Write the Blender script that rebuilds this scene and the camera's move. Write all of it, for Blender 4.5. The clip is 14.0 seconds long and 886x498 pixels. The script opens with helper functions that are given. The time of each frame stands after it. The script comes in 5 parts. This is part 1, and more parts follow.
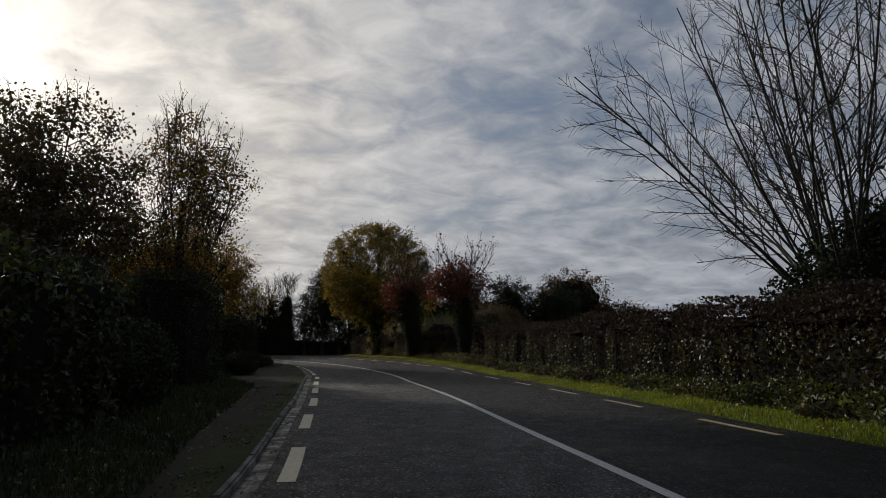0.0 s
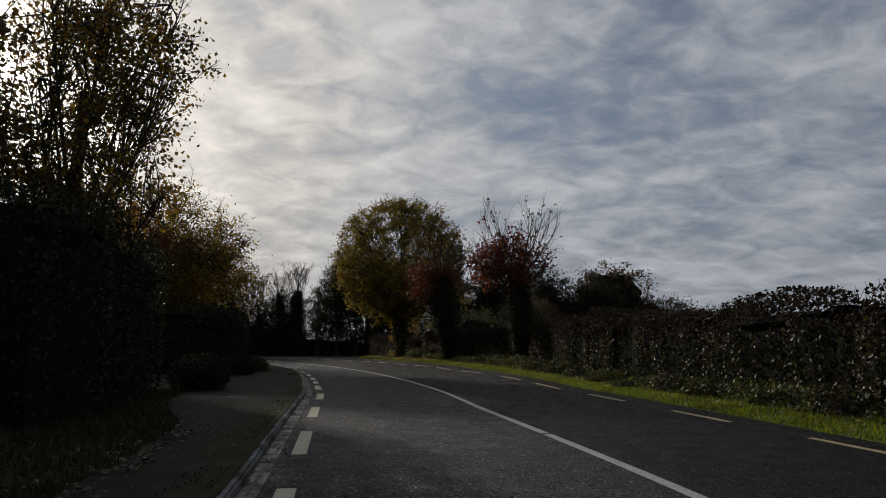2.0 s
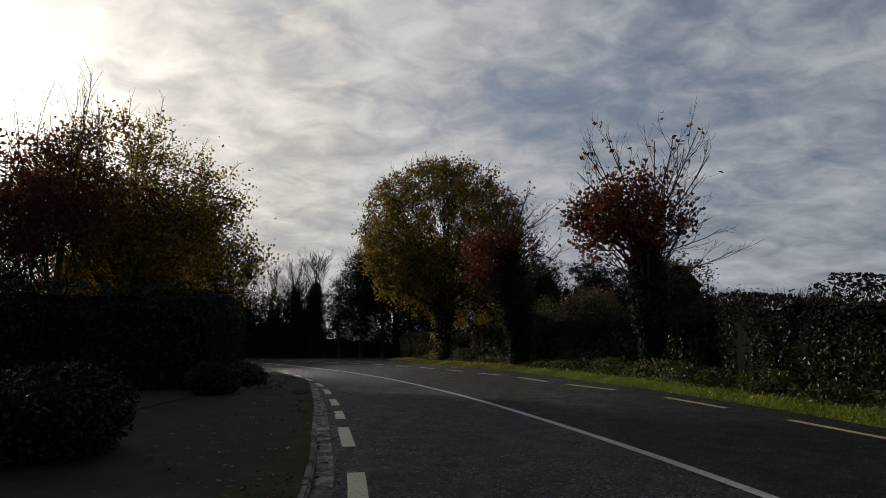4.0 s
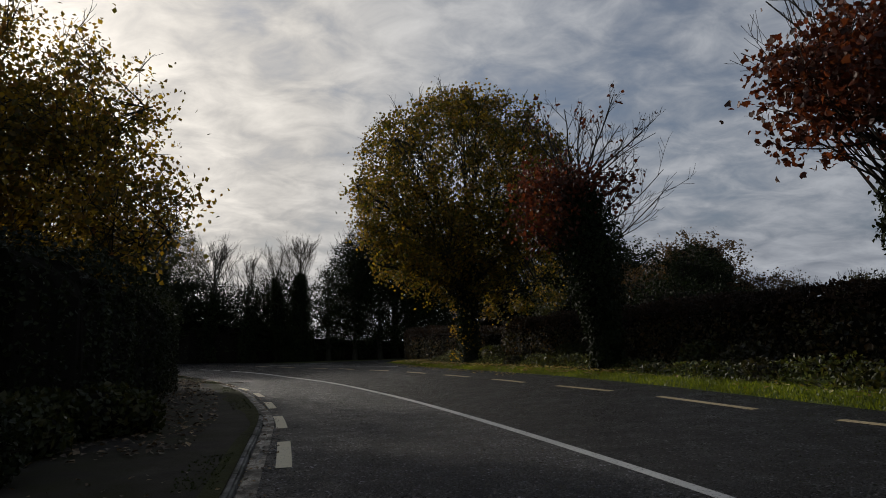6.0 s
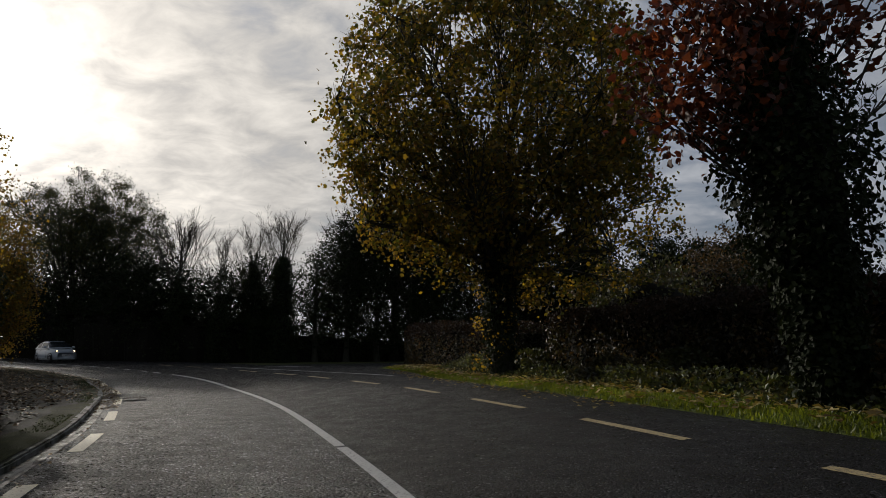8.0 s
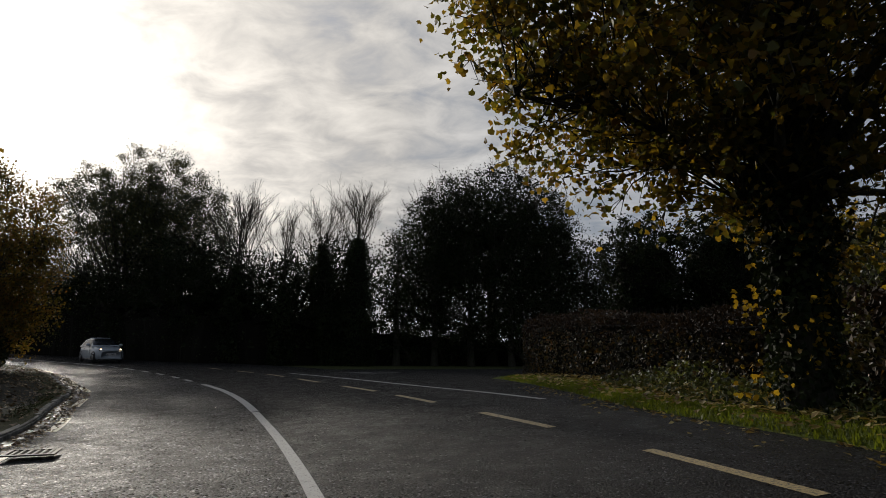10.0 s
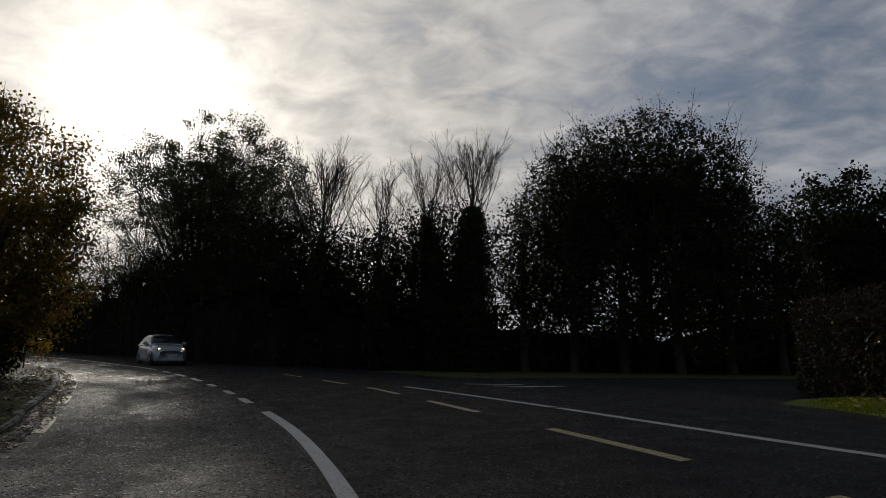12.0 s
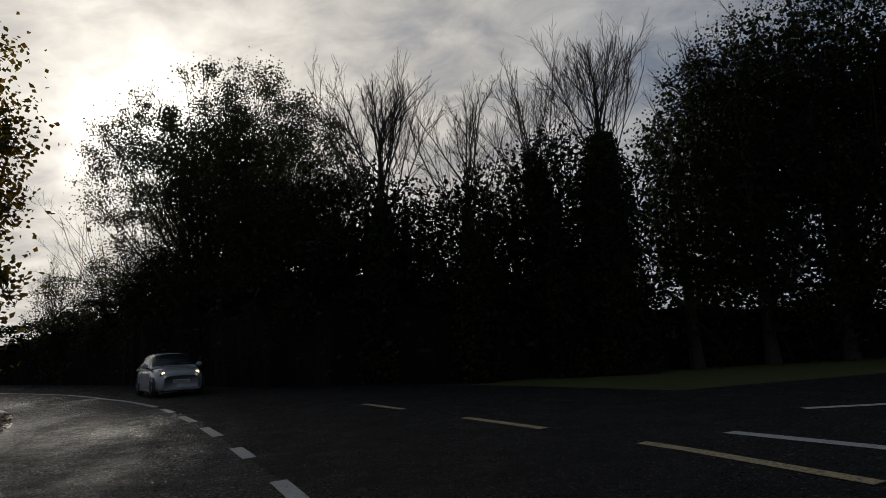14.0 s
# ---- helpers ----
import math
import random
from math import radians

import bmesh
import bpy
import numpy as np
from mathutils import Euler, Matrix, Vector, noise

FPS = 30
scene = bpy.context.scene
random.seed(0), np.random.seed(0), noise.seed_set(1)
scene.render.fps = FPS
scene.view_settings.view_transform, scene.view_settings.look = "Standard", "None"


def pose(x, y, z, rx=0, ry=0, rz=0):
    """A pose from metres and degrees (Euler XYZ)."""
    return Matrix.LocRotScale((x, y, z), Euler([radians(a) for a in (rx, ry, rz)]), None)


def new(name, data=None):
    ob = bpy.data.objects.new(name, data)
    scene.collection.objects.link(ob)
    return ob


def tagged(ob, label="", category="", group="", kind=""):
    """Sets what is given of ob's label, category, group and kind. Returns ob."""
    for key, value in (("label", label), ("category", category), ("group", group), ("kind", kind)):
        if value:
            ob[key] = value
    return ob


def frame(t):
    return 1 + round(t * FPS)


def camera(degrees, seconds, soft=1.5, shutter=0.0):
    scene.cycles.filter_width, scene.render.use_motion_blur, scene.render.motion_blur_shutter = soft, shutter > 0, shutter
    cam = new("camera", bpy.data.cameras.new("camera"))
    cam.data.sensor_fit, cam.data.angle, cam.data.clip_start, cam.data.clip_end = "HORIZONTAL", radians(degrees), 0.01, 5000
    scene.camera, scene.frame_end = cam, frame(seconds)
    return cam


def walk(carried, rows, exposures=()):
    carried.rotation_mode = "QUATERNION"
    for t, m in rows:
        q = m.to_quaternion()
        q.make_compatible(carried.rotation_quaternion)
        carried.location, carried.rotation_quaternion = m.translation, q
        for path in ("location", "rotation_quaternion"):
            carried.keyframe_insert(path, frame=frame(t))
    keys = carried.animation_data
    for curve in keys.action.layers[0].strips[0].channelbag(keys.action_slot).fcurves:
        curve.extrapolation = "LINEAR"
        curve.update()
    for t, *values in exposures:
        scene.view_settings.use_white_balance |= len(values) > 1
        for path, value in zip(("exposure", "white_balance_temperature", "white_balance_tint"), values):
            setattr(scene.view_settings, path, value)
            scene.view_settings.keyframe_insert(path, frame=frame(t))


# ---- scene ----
cam = camera(69.5, 14.0, 0.9)
# seconds, x, y, height, yaw, pitch, lean to the left
ROWS = [
    (0.0, 0.00, 0.00, 1.133, 0.41, 8.77, -0.08),
    (0.5, -0.32, 2.26, 1.132, 0.77, 8.78, 0.13),
    (1.0, -0.71, 4.59, 1.133, 1.35, 8.74, -0.10),
    (1.5, -1.12, 6.96, 1.131, 1.65, 8.73, -0.23),
    (2.0, -1.58, 9.41, 1.126, 1.88, 8.81, 0.09),
    (2.5, -2.09, 11.78, 1.124, 2.62, 8.84, 0.05),
    (3.0, -2.69, 14.36, 1.121, 2.82, 8.80, 0.36),
    (3.2, -2.94, 15.39, 1.124, 3.07, 8.83, 0.45),
    (5.3, -5.33, 25.73, 1.134, 3.94, 8.73, -0.93),
    (5.5, -5.49, 26.68, 1.137, 3.69, 8.71, -1.17),
    (6.0, -5.88, 29.06, 1.130, 2.81, 8.70, -1.57),
    (6.5, -6.04, 31.37, 1.128, 2.10, 8.82, -1.20),
    (7.0, -6.24, 33.76, 1.133, 2.02, 8.96, -0.86),
    (7.5, -6.50, 35.95, 1.128, 2.55, 8.92, -0.42),
    (7.7, -6.62, 36.82, 1.127, 2.74, 8.90, -0.30),
    (9.8, -9.03, 46.03, 1.135, 9.22, 8.98, 0.36),
    (10.0, -9.38, 46.86, 1.142, 9.96, 9.00, 0.40),
    (10.5, -10.31, 48.94, 1.137, 11.41, 8.90, 0.36),
    (11.0, -11.37, 51.08, 1.139, 13.57, 8.87, 0.53),
    (11.5, -12.46, 53.11, 1.128, 15.02, 8.90, 0.44),
    (12.0, -13.76, 55.16, 1.112, 16.98, 9.02, 0.61),
    (12.5, -15.10, 57.10, 1.117, 18.82, 9.05, 0.51),
    (13.0, -16.60, 59.11, 1.128, 20.56, 9.03, -0.19),
    (13.5, -18.15, 61.04, 1.135, 20.52, 9.00, -1.85),
    (14.0, -19.64, 63.15, 1.141, 18.50, 9.24, -3.57),
]
walk(cam, [(t, pose(x, y, z, 90 + pitch, 0, yaw) @ pose(0, 0, 0, 0, 0, lean)) for t, x, y, z, yaw, pitch, lean in ROWS],
     [(0.0, 0.0), (10.3, 0.0), (11.2, -0.12), (12.5, -0.27), (14.0, -0.36)])

# ---- world, sun ----
SUN_AZ, SUN_EL = radians(42.7), radians(18.8)          # to the left of +y, above the horizon
SUN_DIR = Vector((-math.sin(SUN_AZ) * math.cos(SUN_EL), math.cos(SUN_AZ) * math.cos(SUN_EL), math.sin(SUN_EL)))
sun_data = bpy.data.lights.new("sun", "SUN")
sun_data.energy, sun_data.angle, sun_data.color = 2.3, radians(1.2), (1.0, 0.93, 0.82)
sun = new("sun", sun_data)
sun.rotation_euler = (-SUN_DIR).to_track_quat("-Z", "Y").to_euler()

world = bpy.data.worlds.new("sky")
scene.world = world
world.use_nodes = True
wt = world.node_tree
wt.nodes.clear()


def wmath(op, a, b=None, c=None, clamp=False):
    n = wt.nodes.new("ShaderNodeMath")
    n.operation, n.use_clamp = op, clamp
    for k, v in enumerate((a, b, c)):
        if v is None:
            continue
        if isinstance(v, (int, float)):
            n.inputs[k].default_value = v
        else:
            wt.links.new(v, n.inputs[k])
    return n.outputs[0]


def wmix(fac, a, b):
    n = wt.nodes.new("ShaderNodeMix")
    n.data_type = "RGBA"
    for k, v in ((0, fac), (6, a), (7, b)):
        if isinstance(v, (int, float, tuple)):
            n.inputs[k].default_value = v
        else:
            wt.links.new(v, n.inputs[k])
    return n.outputs[2]


def build_sky():
    co = wt.nodes.new("ShaderNodeTexCoord")
    sep = wt.nodes.new("ShaderNodeSeparateXYZ")
    wt.links.new(co.outputs["Generated"], sep.inputs[0])
    up = wmath("MAXIMUM", sep.outputs[2], 0.0)
    high = wmath("ADD", up, 0.26)
    flat = wt.nodes.new("ShaderNodeCombineXYZ")
    wt.links.new(wmath("DIVIDE", sep.outputs[0], high), flat.inputs[0])
    wt.links.new(wmath("DIVIDE", sep.outputs[1], high), flat.inputs[1])
    turn = wt.nodes.new("ShaderNodeMapping")
    turn.inputs["Rotation"].default_value = (0, 0, radians(-28))
    turn.inputs["Scale"].default_value = (0.80, 1.0, 1.0)
    wt.links.new(flat.outputs[0], turn.inputs[0])

    def cloud_noise(scale, detail, rough, distort):
        n = wt.nodes.new("ShaderNodeTexNoise")
        n.inputs["Scale"].default_value, n.inputs["Detail"].default_value = scale, detail
        n.inputs["Roughness"].default_value, n.inputs["Distortion"].default_value = rough, distort
        wt.links.new(turn.outputs[0], n.inputs["Vector"])
        return n.outputs[0]

    broad = cloud_noise(0.9, 4.0, 0.5, 0.6)
    streak = cloud_noise(2.9, 6.0, 0.5, 0.45)
    ripple = cloud_noise(8.5, 6.0, 0.58, 0.4)
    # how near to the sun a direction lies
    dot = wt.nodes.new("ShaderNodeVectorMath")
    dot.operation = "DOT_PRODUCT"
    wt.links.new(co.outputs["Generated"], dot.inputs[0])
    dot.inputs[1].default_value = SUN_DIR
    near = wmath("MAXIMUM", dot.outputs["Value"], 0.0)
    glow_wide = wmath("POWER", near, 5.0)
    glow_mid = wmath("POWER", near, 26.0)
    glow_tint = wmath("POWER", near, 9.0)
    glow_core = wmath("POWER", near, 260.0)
    # thin cloud: more of it towards the sun and towards the horizon
    mask = wmath("ADD", wmath("MULTIPLY_ADD", broad, 0.55, 0.12), wmath("ADD", wmath("MULTIPLY", streak, 0.68), wmath("MULTIPLY", ripple, 0.68)))
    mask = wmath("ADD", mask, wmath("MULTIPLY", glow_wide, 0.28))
    mask = wmath("ADD", mask, wmath("MULTIPLY", wmath("POWER", wmath("SUBTRACT", 1.0, up), 3.0), 0.42))
    ramp = wt.nodes.new("ShaderNodeMapRange")
    ramp.interpolation_type = "SMOOTHSTEP"
    for k, v in ((1, 0.82), (2, 1.38), (3, 0.0), (4, 1.0)):
        ramp.inputs[k].default_value = v
    wt.links.new(mask, ramp.inputs[0])
    sky = wt.nodes.new("ShaderNodeTexSky")
    sky.sky_type, sky.sun_disc = "NISHITA", False
    sky.sun_elevation, sky.sun_rotation = SUN_EL, -SUN_AZ
    clear = wt.nodes.new("ShaderNodeVectorMath")
    clear.operation = "SCALE"
    clear.inputs[3].default_value = 0.10
    wt.links.new(sky.outputs[0], clear.inputs[0])
    blue = wmix(0.55, clear.outputs[0], (0.128, 0.166, 0.245, 1))
    shade = wt.nodes.new("ShaderNodeMapRange")
    for k, v in ((1, 0.33), (2, 0.69), (3, 0.0), (4, 1.0)):
        shade.inputs[k].default_value = v
    wt.links.new(wmath("ADD", wmath("MULTIPLY", streak, 0.45), wmath("MULTIPLY", ripple, 0.55)), shade.inputs[0])
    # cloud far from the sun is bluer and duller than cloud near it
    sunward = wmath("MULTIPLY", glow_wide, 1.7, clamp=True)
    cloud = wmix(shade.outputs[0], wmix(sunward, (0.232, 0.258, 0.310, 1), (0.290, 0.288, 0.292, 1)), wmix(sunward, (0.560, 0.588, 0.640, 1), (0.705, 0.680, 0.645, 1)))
    both = wmix(ramp.outputs[0], blue, cloud)
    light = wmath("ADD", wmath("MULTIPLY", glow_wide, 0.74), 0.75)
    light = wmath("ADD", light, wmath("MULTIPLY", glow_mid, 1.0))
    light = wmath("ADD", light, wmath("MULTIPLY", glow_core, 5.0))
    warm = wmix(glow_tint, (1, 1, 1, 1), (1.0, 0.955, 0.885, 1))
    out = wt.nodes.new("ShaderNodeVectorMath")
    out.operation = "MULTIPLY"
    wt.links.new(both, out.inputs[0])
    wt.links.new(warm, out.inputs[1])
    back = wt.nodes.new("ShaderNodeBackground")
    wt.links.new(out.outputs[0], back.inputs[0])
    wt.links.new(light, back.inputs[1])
    end = wt.nodes.new("ShaderNodeOutputWorld")
    wt.links.new(back.outputs[0], end.inputs[0])


build_sky()


# ---- materials ----
class Nodes:
    """A few short calls for a node material."""

    def __init__(self, name, rough=0.6, metal=0.0, spec=0.5):
        self.m = bpy.data.materials.new(name)
        self.m.use_nodes = True
        self.t = self.m.node_tree
        self.b = self.t.nodes["Principled BSDF"]
        self.out = self.t.nodes["Material Output"]
        self.b.inputs["Roughness"].default_value = rough
        self.b.inputs["Metallic"].default_value = metal
        self.b.inputs["Specular IOR Level"].default_value = spec
        self.co = self.t.nodes.new("ShaderNodeTexCoord").outputs["Object"]
        self.geo = self.t.nodes.new("ShaderNodeNewGeometry")

    def link(self, a, b):
        self.t.links.new(a, b)

    def noise(self, scale, detail=4.0, rough=0.55, world=True, distort=0.0):
        n = self.t.nodes.new("ShaderNodeTexNoise")
        for key, v in (("Scale", scale), ("Detail", detail), ("Roughness", rough), ("Distortion", distort)):
            n.inputs[key].default_value = v
        self.link(self.geo.outputs["Position"] if world else self.co, n.inputs["Vector"])
        return n.outputs[0]

    def cells(self, scale):
        n = self.t.nodes.new("ShaderNodeTexVoronoi")
        n.inputs["Scale"].default_value = scale
        self.link(self.geo.outputs["Position"], n.inputs["Vector"])
        return n.outputs[0]

    def ramp(self, fac, *stops):
        n = self.t.nodes.new("ShaderNodeValToRGB")
        el = n.color_ramp.elements
        while len(el) < len(stops):
            el.new(0.5)
        for e, (p, c) in zip(el, stops):
            e.position, e.color = p, (*c, 1) if len(c) == 3 else c
        self.link(fac, n.inputs[0])
        return n.outputs[0]

    def mix(self, fac, a, b, kind="MIX"):
        n = self.t.nodes.new("ShaderNodeMix")
        n.data_type, n.blend_type = "RGBA", kind
        for k, v in ((0, fac), (6, a), (7, b)):
            if isinstance(v, (int, float)):
                n.inputs[k].default_value = v
            elif isinstance(v, tuple):
                n.inputs[k].default_value = (*v, 1)
            else:
                self.link(v, n.inputs[k])
        return n.outputs[2]

    def value(self, op, a, b):
        n = self.t.nodes.new("ShaderNodeMath")
        n.operation = op
        for k, v in enumerate((a, b)):
            if isinstance(v, (int, float)):
                n.inputs[k].default_value = v
            else:
                self.link(v, n.inputs[k])
        return n.outputs[0]

    def bump(self, height, strength, distance):
        n = self.t.nodes.new("ShaderNodeBump")
        n.inputs["Strength"].default_value, n.inputs["Distance"].default_value = strength, distance
        self.link(height, n.inputs["Height"])
        self.link(n.outputs[0], self.b.inputs["Normal"])

    def colour(self, c):
        self.link(c, self.b.inputs["Base Color"])

    def roughness(self, v):
        self.link(v, self.b.inputs["Roughness"])


def asphalt(name="asphalt", chips=0.93, gain=1.0, spec=0.17, grain=38, relief=0.034):
    """Surface dressing of dark stone chips in bitumen: each chip has its own tone and tilt."""
    n = Nodes(name, 0.45, spec=spec)
    broad, patch, fine = n.noise(0.45, 5, 0.6), n.noise(2.6, 5, 0.65), n.noise(150, 2, 0.6)
    chip = n.t.nodes.new("ShaderNodeTexVoronoi")
    chip.inputs["Scale"].default_value = grain
    n.link(n.geo.outputs["Position"], chip.inputs["Vector"])
    split = n.t.nodes.new("ShaderNodeSeparateColor")
    n.link(chip.outputs["Color"], split.inputs[0])
    tone = n.ramp(split.outputs[0], (0.0, (0.002, 0.002, 0.0024)), (0.55, (0.005, 0.005, 0.0056)), (chips - 0.1, (0.013, 0.013, 0.014)), (chips, (0.07, 0.068, 0.067)), (1.0, (0.24, 0.235, 0.228)))
    tone = n.mix(1.0, tone, (gain, gain * 1.02, gain * 1.2), "MULTIPLY")
    gap = n.ramp(chip.outputs["Distance"], (0.32, (0, 0, 0)), (0.62, (1, 1, 1)))
    tone = n.mix(gap, tone, (0.0012, 0.0012, 0.0014))
    tone = n.mix(n.ramp(broad, (0.38, (0.0,) * 3), (0.62, (0.8,) * 3)), tone, n.mix(1.0, tone, (0.4, 0.4, 0.41), "MULTIPLY"))
    tone = n.mix(n.ramp(patch, (0.42, (0,) * 3), (0.68, (0.55,) * 3)), tone, (0.0045, 0.0045, 0.005))
    n.colour(tone)
    n.roughness(n.mix(n.ramp(split.outputs[1], (0.78, (0,) * 3), (0.84, (1,) * 3)), n.ramp(patch, (0.3, (0.5,) * 3), (0.7, (0.82,) * 3)), (0.2, 0.2, 0.2)))
    height = n.value("SUBTRACT", n.value("MULTIPLY", split.outputs[2], 0.55), n.value("MULTIPLY", chip.outputs["Distance"], 0.9))
    n.bump(n.value("ADD", height, n.value("MULTIPLY", fine, 0.3)), 1.0, relief)
    return n.m


def wet_gutter():
    n = Nodes("wet_gutter", 0.4, spec=0.3)
    n.colour(n.ramp(n.noise(14, 6, 0.7), (0.35, (0.008, 0.007, 0.006)), (0.7, (0.05, 0.042, 0.032))))
    n.roughness(n.ramp(n.noise(2.6, 6, 0.7), (0.42, (0.32,) * 3), (0.60, (0.85,) * 3)))
    n.bump(n.noise(60, 4), 0.6, 0.01)
    return n.m


def road_paint(name, tone, worn):
    n = Nodes(name, 0.62)
    chips = n.ramp(n.noise(38, 6, 0.7), (worn, (0, 0, 0)), (worn + 0.10, (1, 1, 1)))
    dirt = n.noise(3.2, 5)
    c = n.mix(n.value("MULTIPLY", dirt, 0.5), tone, tuple(0.45 * v for v in tone))
    n.colour(n.mix(chips, (0.05, 0.05, 0.05), c))
    n.bump(n.noise(200, 3), 0.5, 0.004)
    return n.m


def concrete(name, a, b, moss=0.0, spec=0.3):
    n = Nodes(name, 0.85, spec=spec)
    c = n.ramp(n.noise(2.1, 7, 0.62), (0.3, a), (0.72, b))
    c = n.mix(n.value("MULTIPLY", n.noise(60, 3), 0.4), c, tuple(0.6 * v for v in a))
    if moss:
        c = n.mix(n.ramp(n.noise(1.3, 6, 0.7), (0.5 - moss * 0.25, (0, 0, 0)), (0.62, (1, 1, 1))), c, (0.014, 0.015, 0.004))
    n.colour(c)
    n.bump(n.noise(140, 4), 0.7, 0.005)
    return n.m


def earth(name, *tones):
    n = Nodes(name, 0.95, spec=0.15)
    c = n.ramp(n.noise(1.7, 8, 0.68), *((0.28 + 0.45 * k / (len(tones) - 1), t) for k, t in enumerate(tones)))
    c = n.mix(n.value("MULTIPLY", n.noise(45, 4), 0.5), c, tuple(0.5 * v for v in tones[0]))
    n.colour(c)
    n.bump(n.noise(30, 5), 0.8, 0.03)
    return n.m


def leaf(name, *tones, through_light=0.45, rough=0.5, spec=0.4):
    """Leaves that differ one from the next, dull or glossy, and let light through."""
    n = Nodes(name, rough, spec=spec)
    c = n.ramp(n.geo.outputs["Random Per Island"], *((k / max(1, len(tones) - 1), t) for k, t in enumerate(tones)))
    c = n.mix(n.ramp(n.noise(0.9, 4), (0.40, (0.05,) * 3), (0.66, (0.8,) * 3)), c, tuple(0.6 * v for v in tones[0]))
    n.colour(c)
    thin = n.t.nodes.new("ShaderNodeBsdfTranslucent")
    n.link(n.mix(0.5, c, n.mix(1.0, c, (1.9, 1.6, 0.7), "MULTIPLY")), thin.inputs[0])
    both = n.t.nodes.new("ShaderNodeMixShader")
    both.inputs[0].default_value = through_light
    n.link(n.b.outputs[0], both.inputs[1])
    n.link(thin.outputs[0], both.inputs[2])
    n.link(both.outputs[0], n.out.inputs[0])
    return n.m


def bark(name, a, b):
    n = Nodes(name, 0.9, spec=0.2)
    stretch = n.t.nodes.new("ShaderNodeMapping")
    stretch.inputs["Scale"].default_value = (1, 1, 0.22)
    n.link(n.co, stretch.inputs[0])
    t = n.t.nodes.new("ShaderNodeTexNoise")
    t.inputs["Scale"].default_value, t.inputs["Detail"].default_value = 22, 6
    n.link(stretch.outputs[0], t.inputs["Vector"])
    n.colour(n.mix(n.value("MULTIPLY", n.noise(3, 4), 0.6), n.ramp(t.outputs[0], (0.35, a), (0.68, b)), (0.045, 0.05, 0.028)))
    n.bump(t.outputs[0], 0.9, 0.03)
    return n.m


def plain(name, tone, rough=0.5, metal=0.0, dirt=0.25, spec=0.5):
    n = Nodes(name, rough, metal, spec)
    n.colour(n.mix(n.value("MULTIPLY", n.noise(9, 6, 0.65), dirt), tone, tuple(0.5 * v for v in tone)))
    n.bump(n.noise(80, 3), 0.08, 0.002)
    return n.m


M_ROAD = asphalt(chips=0.90, gain=1.7, spec=0.34)
M_ROAD_NEW = asphalt("newer_asphalt", 0.945, 1.0, 0.155, 50, 0.026)
M_GUTTER = wet_gutter()
M_WHITE = road_paint("white_road_paint", (0.44, 0.44, 0.43), 0.36)
M_CREAM = road_paint("cream_road_paint", (0.55, 0.49, 0.34), 0.34)
M_YELLOW = road_paint("yellow_road_paint", (0.47, 0.36, 0.18), 0.40)
M_SILT = concrete("pale_silt", (0.04, 0.037, 0.033), (0.33, 0.32, 0.30))
M_KERB = concrete("kerb_concrete", (0.10, 0.097, 0.09), (0.36, 0.35, 0.33), 0.4)
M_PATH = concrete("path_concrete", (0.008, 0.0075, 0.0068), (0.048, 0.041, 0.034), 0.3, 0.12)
M_EARTH = earth("leaf_mould", (0.018, 0.013, 0.008), (0.045, 0.032, 0.018), (0.03, 0.032, 0.012))
M_MOSS = earth("kerb_moss", (0.018, 0.020, 0.006), (0.034, 0.037, 0.010), (0.062, 0.058, 0.016))
M_TURF = earth("turf", (0.045, 0.055, 0.012), (0.09, 0.115, 0.02), (0.13, 0.15, 0.028))
M_FIELD = earth("field_grass", (0.03, 0.04, 0.012), (0.06, 0.07, 0.02), (0.07, 0.06, 0.025))
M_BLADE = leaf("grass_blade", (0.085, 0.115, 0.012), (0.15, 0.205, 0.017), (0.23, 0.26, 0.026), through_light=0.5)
# Second grass blade with shade darkened into its tones.
M_BLADE_SHADED = leaf("shaded_grass_blade", (0.016, 0.026, 0.007), (0.03, 0.045, 0.010), (0.045, 0.05, 0.013))
M_BARK = bark("grey_bark", (0.015, 0.013, 0.011), (0.05, 0.044, 0.036))
M_TWIG = plain("dark_twig", (0.045, 0.036, 0.028), 0.85, dirt=0.5, spec=0.2)
# Near-black: shade deep inside foliage, put into the colour.
M_CORE = plain("core_shade", (0.012, 0.011, 0.008), 0.95, dirt=0.6, spec=0.05)
M_MAPLE = leaf("maple_leaf", (0.055, 0.066, 0.012), (0.10, 0.096, 0.016), (0.165, 0.128, 0.018), (0.235, 0.155, 0.02), (0.16, 0.085, 0.015), through_light=0.55)
M_GOLD = leaf("golden_leaf", (0.20, 0.13, 0.013), (0.35, 0.235, 0.019), (0.42, 0.32, 0.032), through_light=0.6)
M_RED = leaf("red_leaf", (0.04, 0.015, 0.010), (0.10, 0.023, 0.012), (0.17, 0.045, 0.016), (0.06, 0.022, 0.012), through_light=0.45)
M_ORANGE = leaf("autumn_leaf", (0.065, 0.066, 0.013), (0.14, 0.11, 0.017), (0.23, 0.145, 0.018), (0.18, 0.08, 0.015), through_light=0.55)
M_OLIVE = leaf("olive_leaf", (0.022, 0.03, 0.008), (0.045, 0.052, 0.012), (0.075, 0.065, 0.015), through_light=0.4)
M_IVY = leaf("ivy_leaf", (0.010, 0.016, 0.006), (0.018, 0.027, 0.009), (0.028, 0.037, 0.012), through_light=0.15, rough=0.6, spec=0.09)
M_BOX = leaf("box_leaf", (0.010, 0.015, 0.006), (0.018, 0.025, 0.008), (0.030, 0.037, 0.010), through_light=0.25, rough=0.5, spec=0.22)
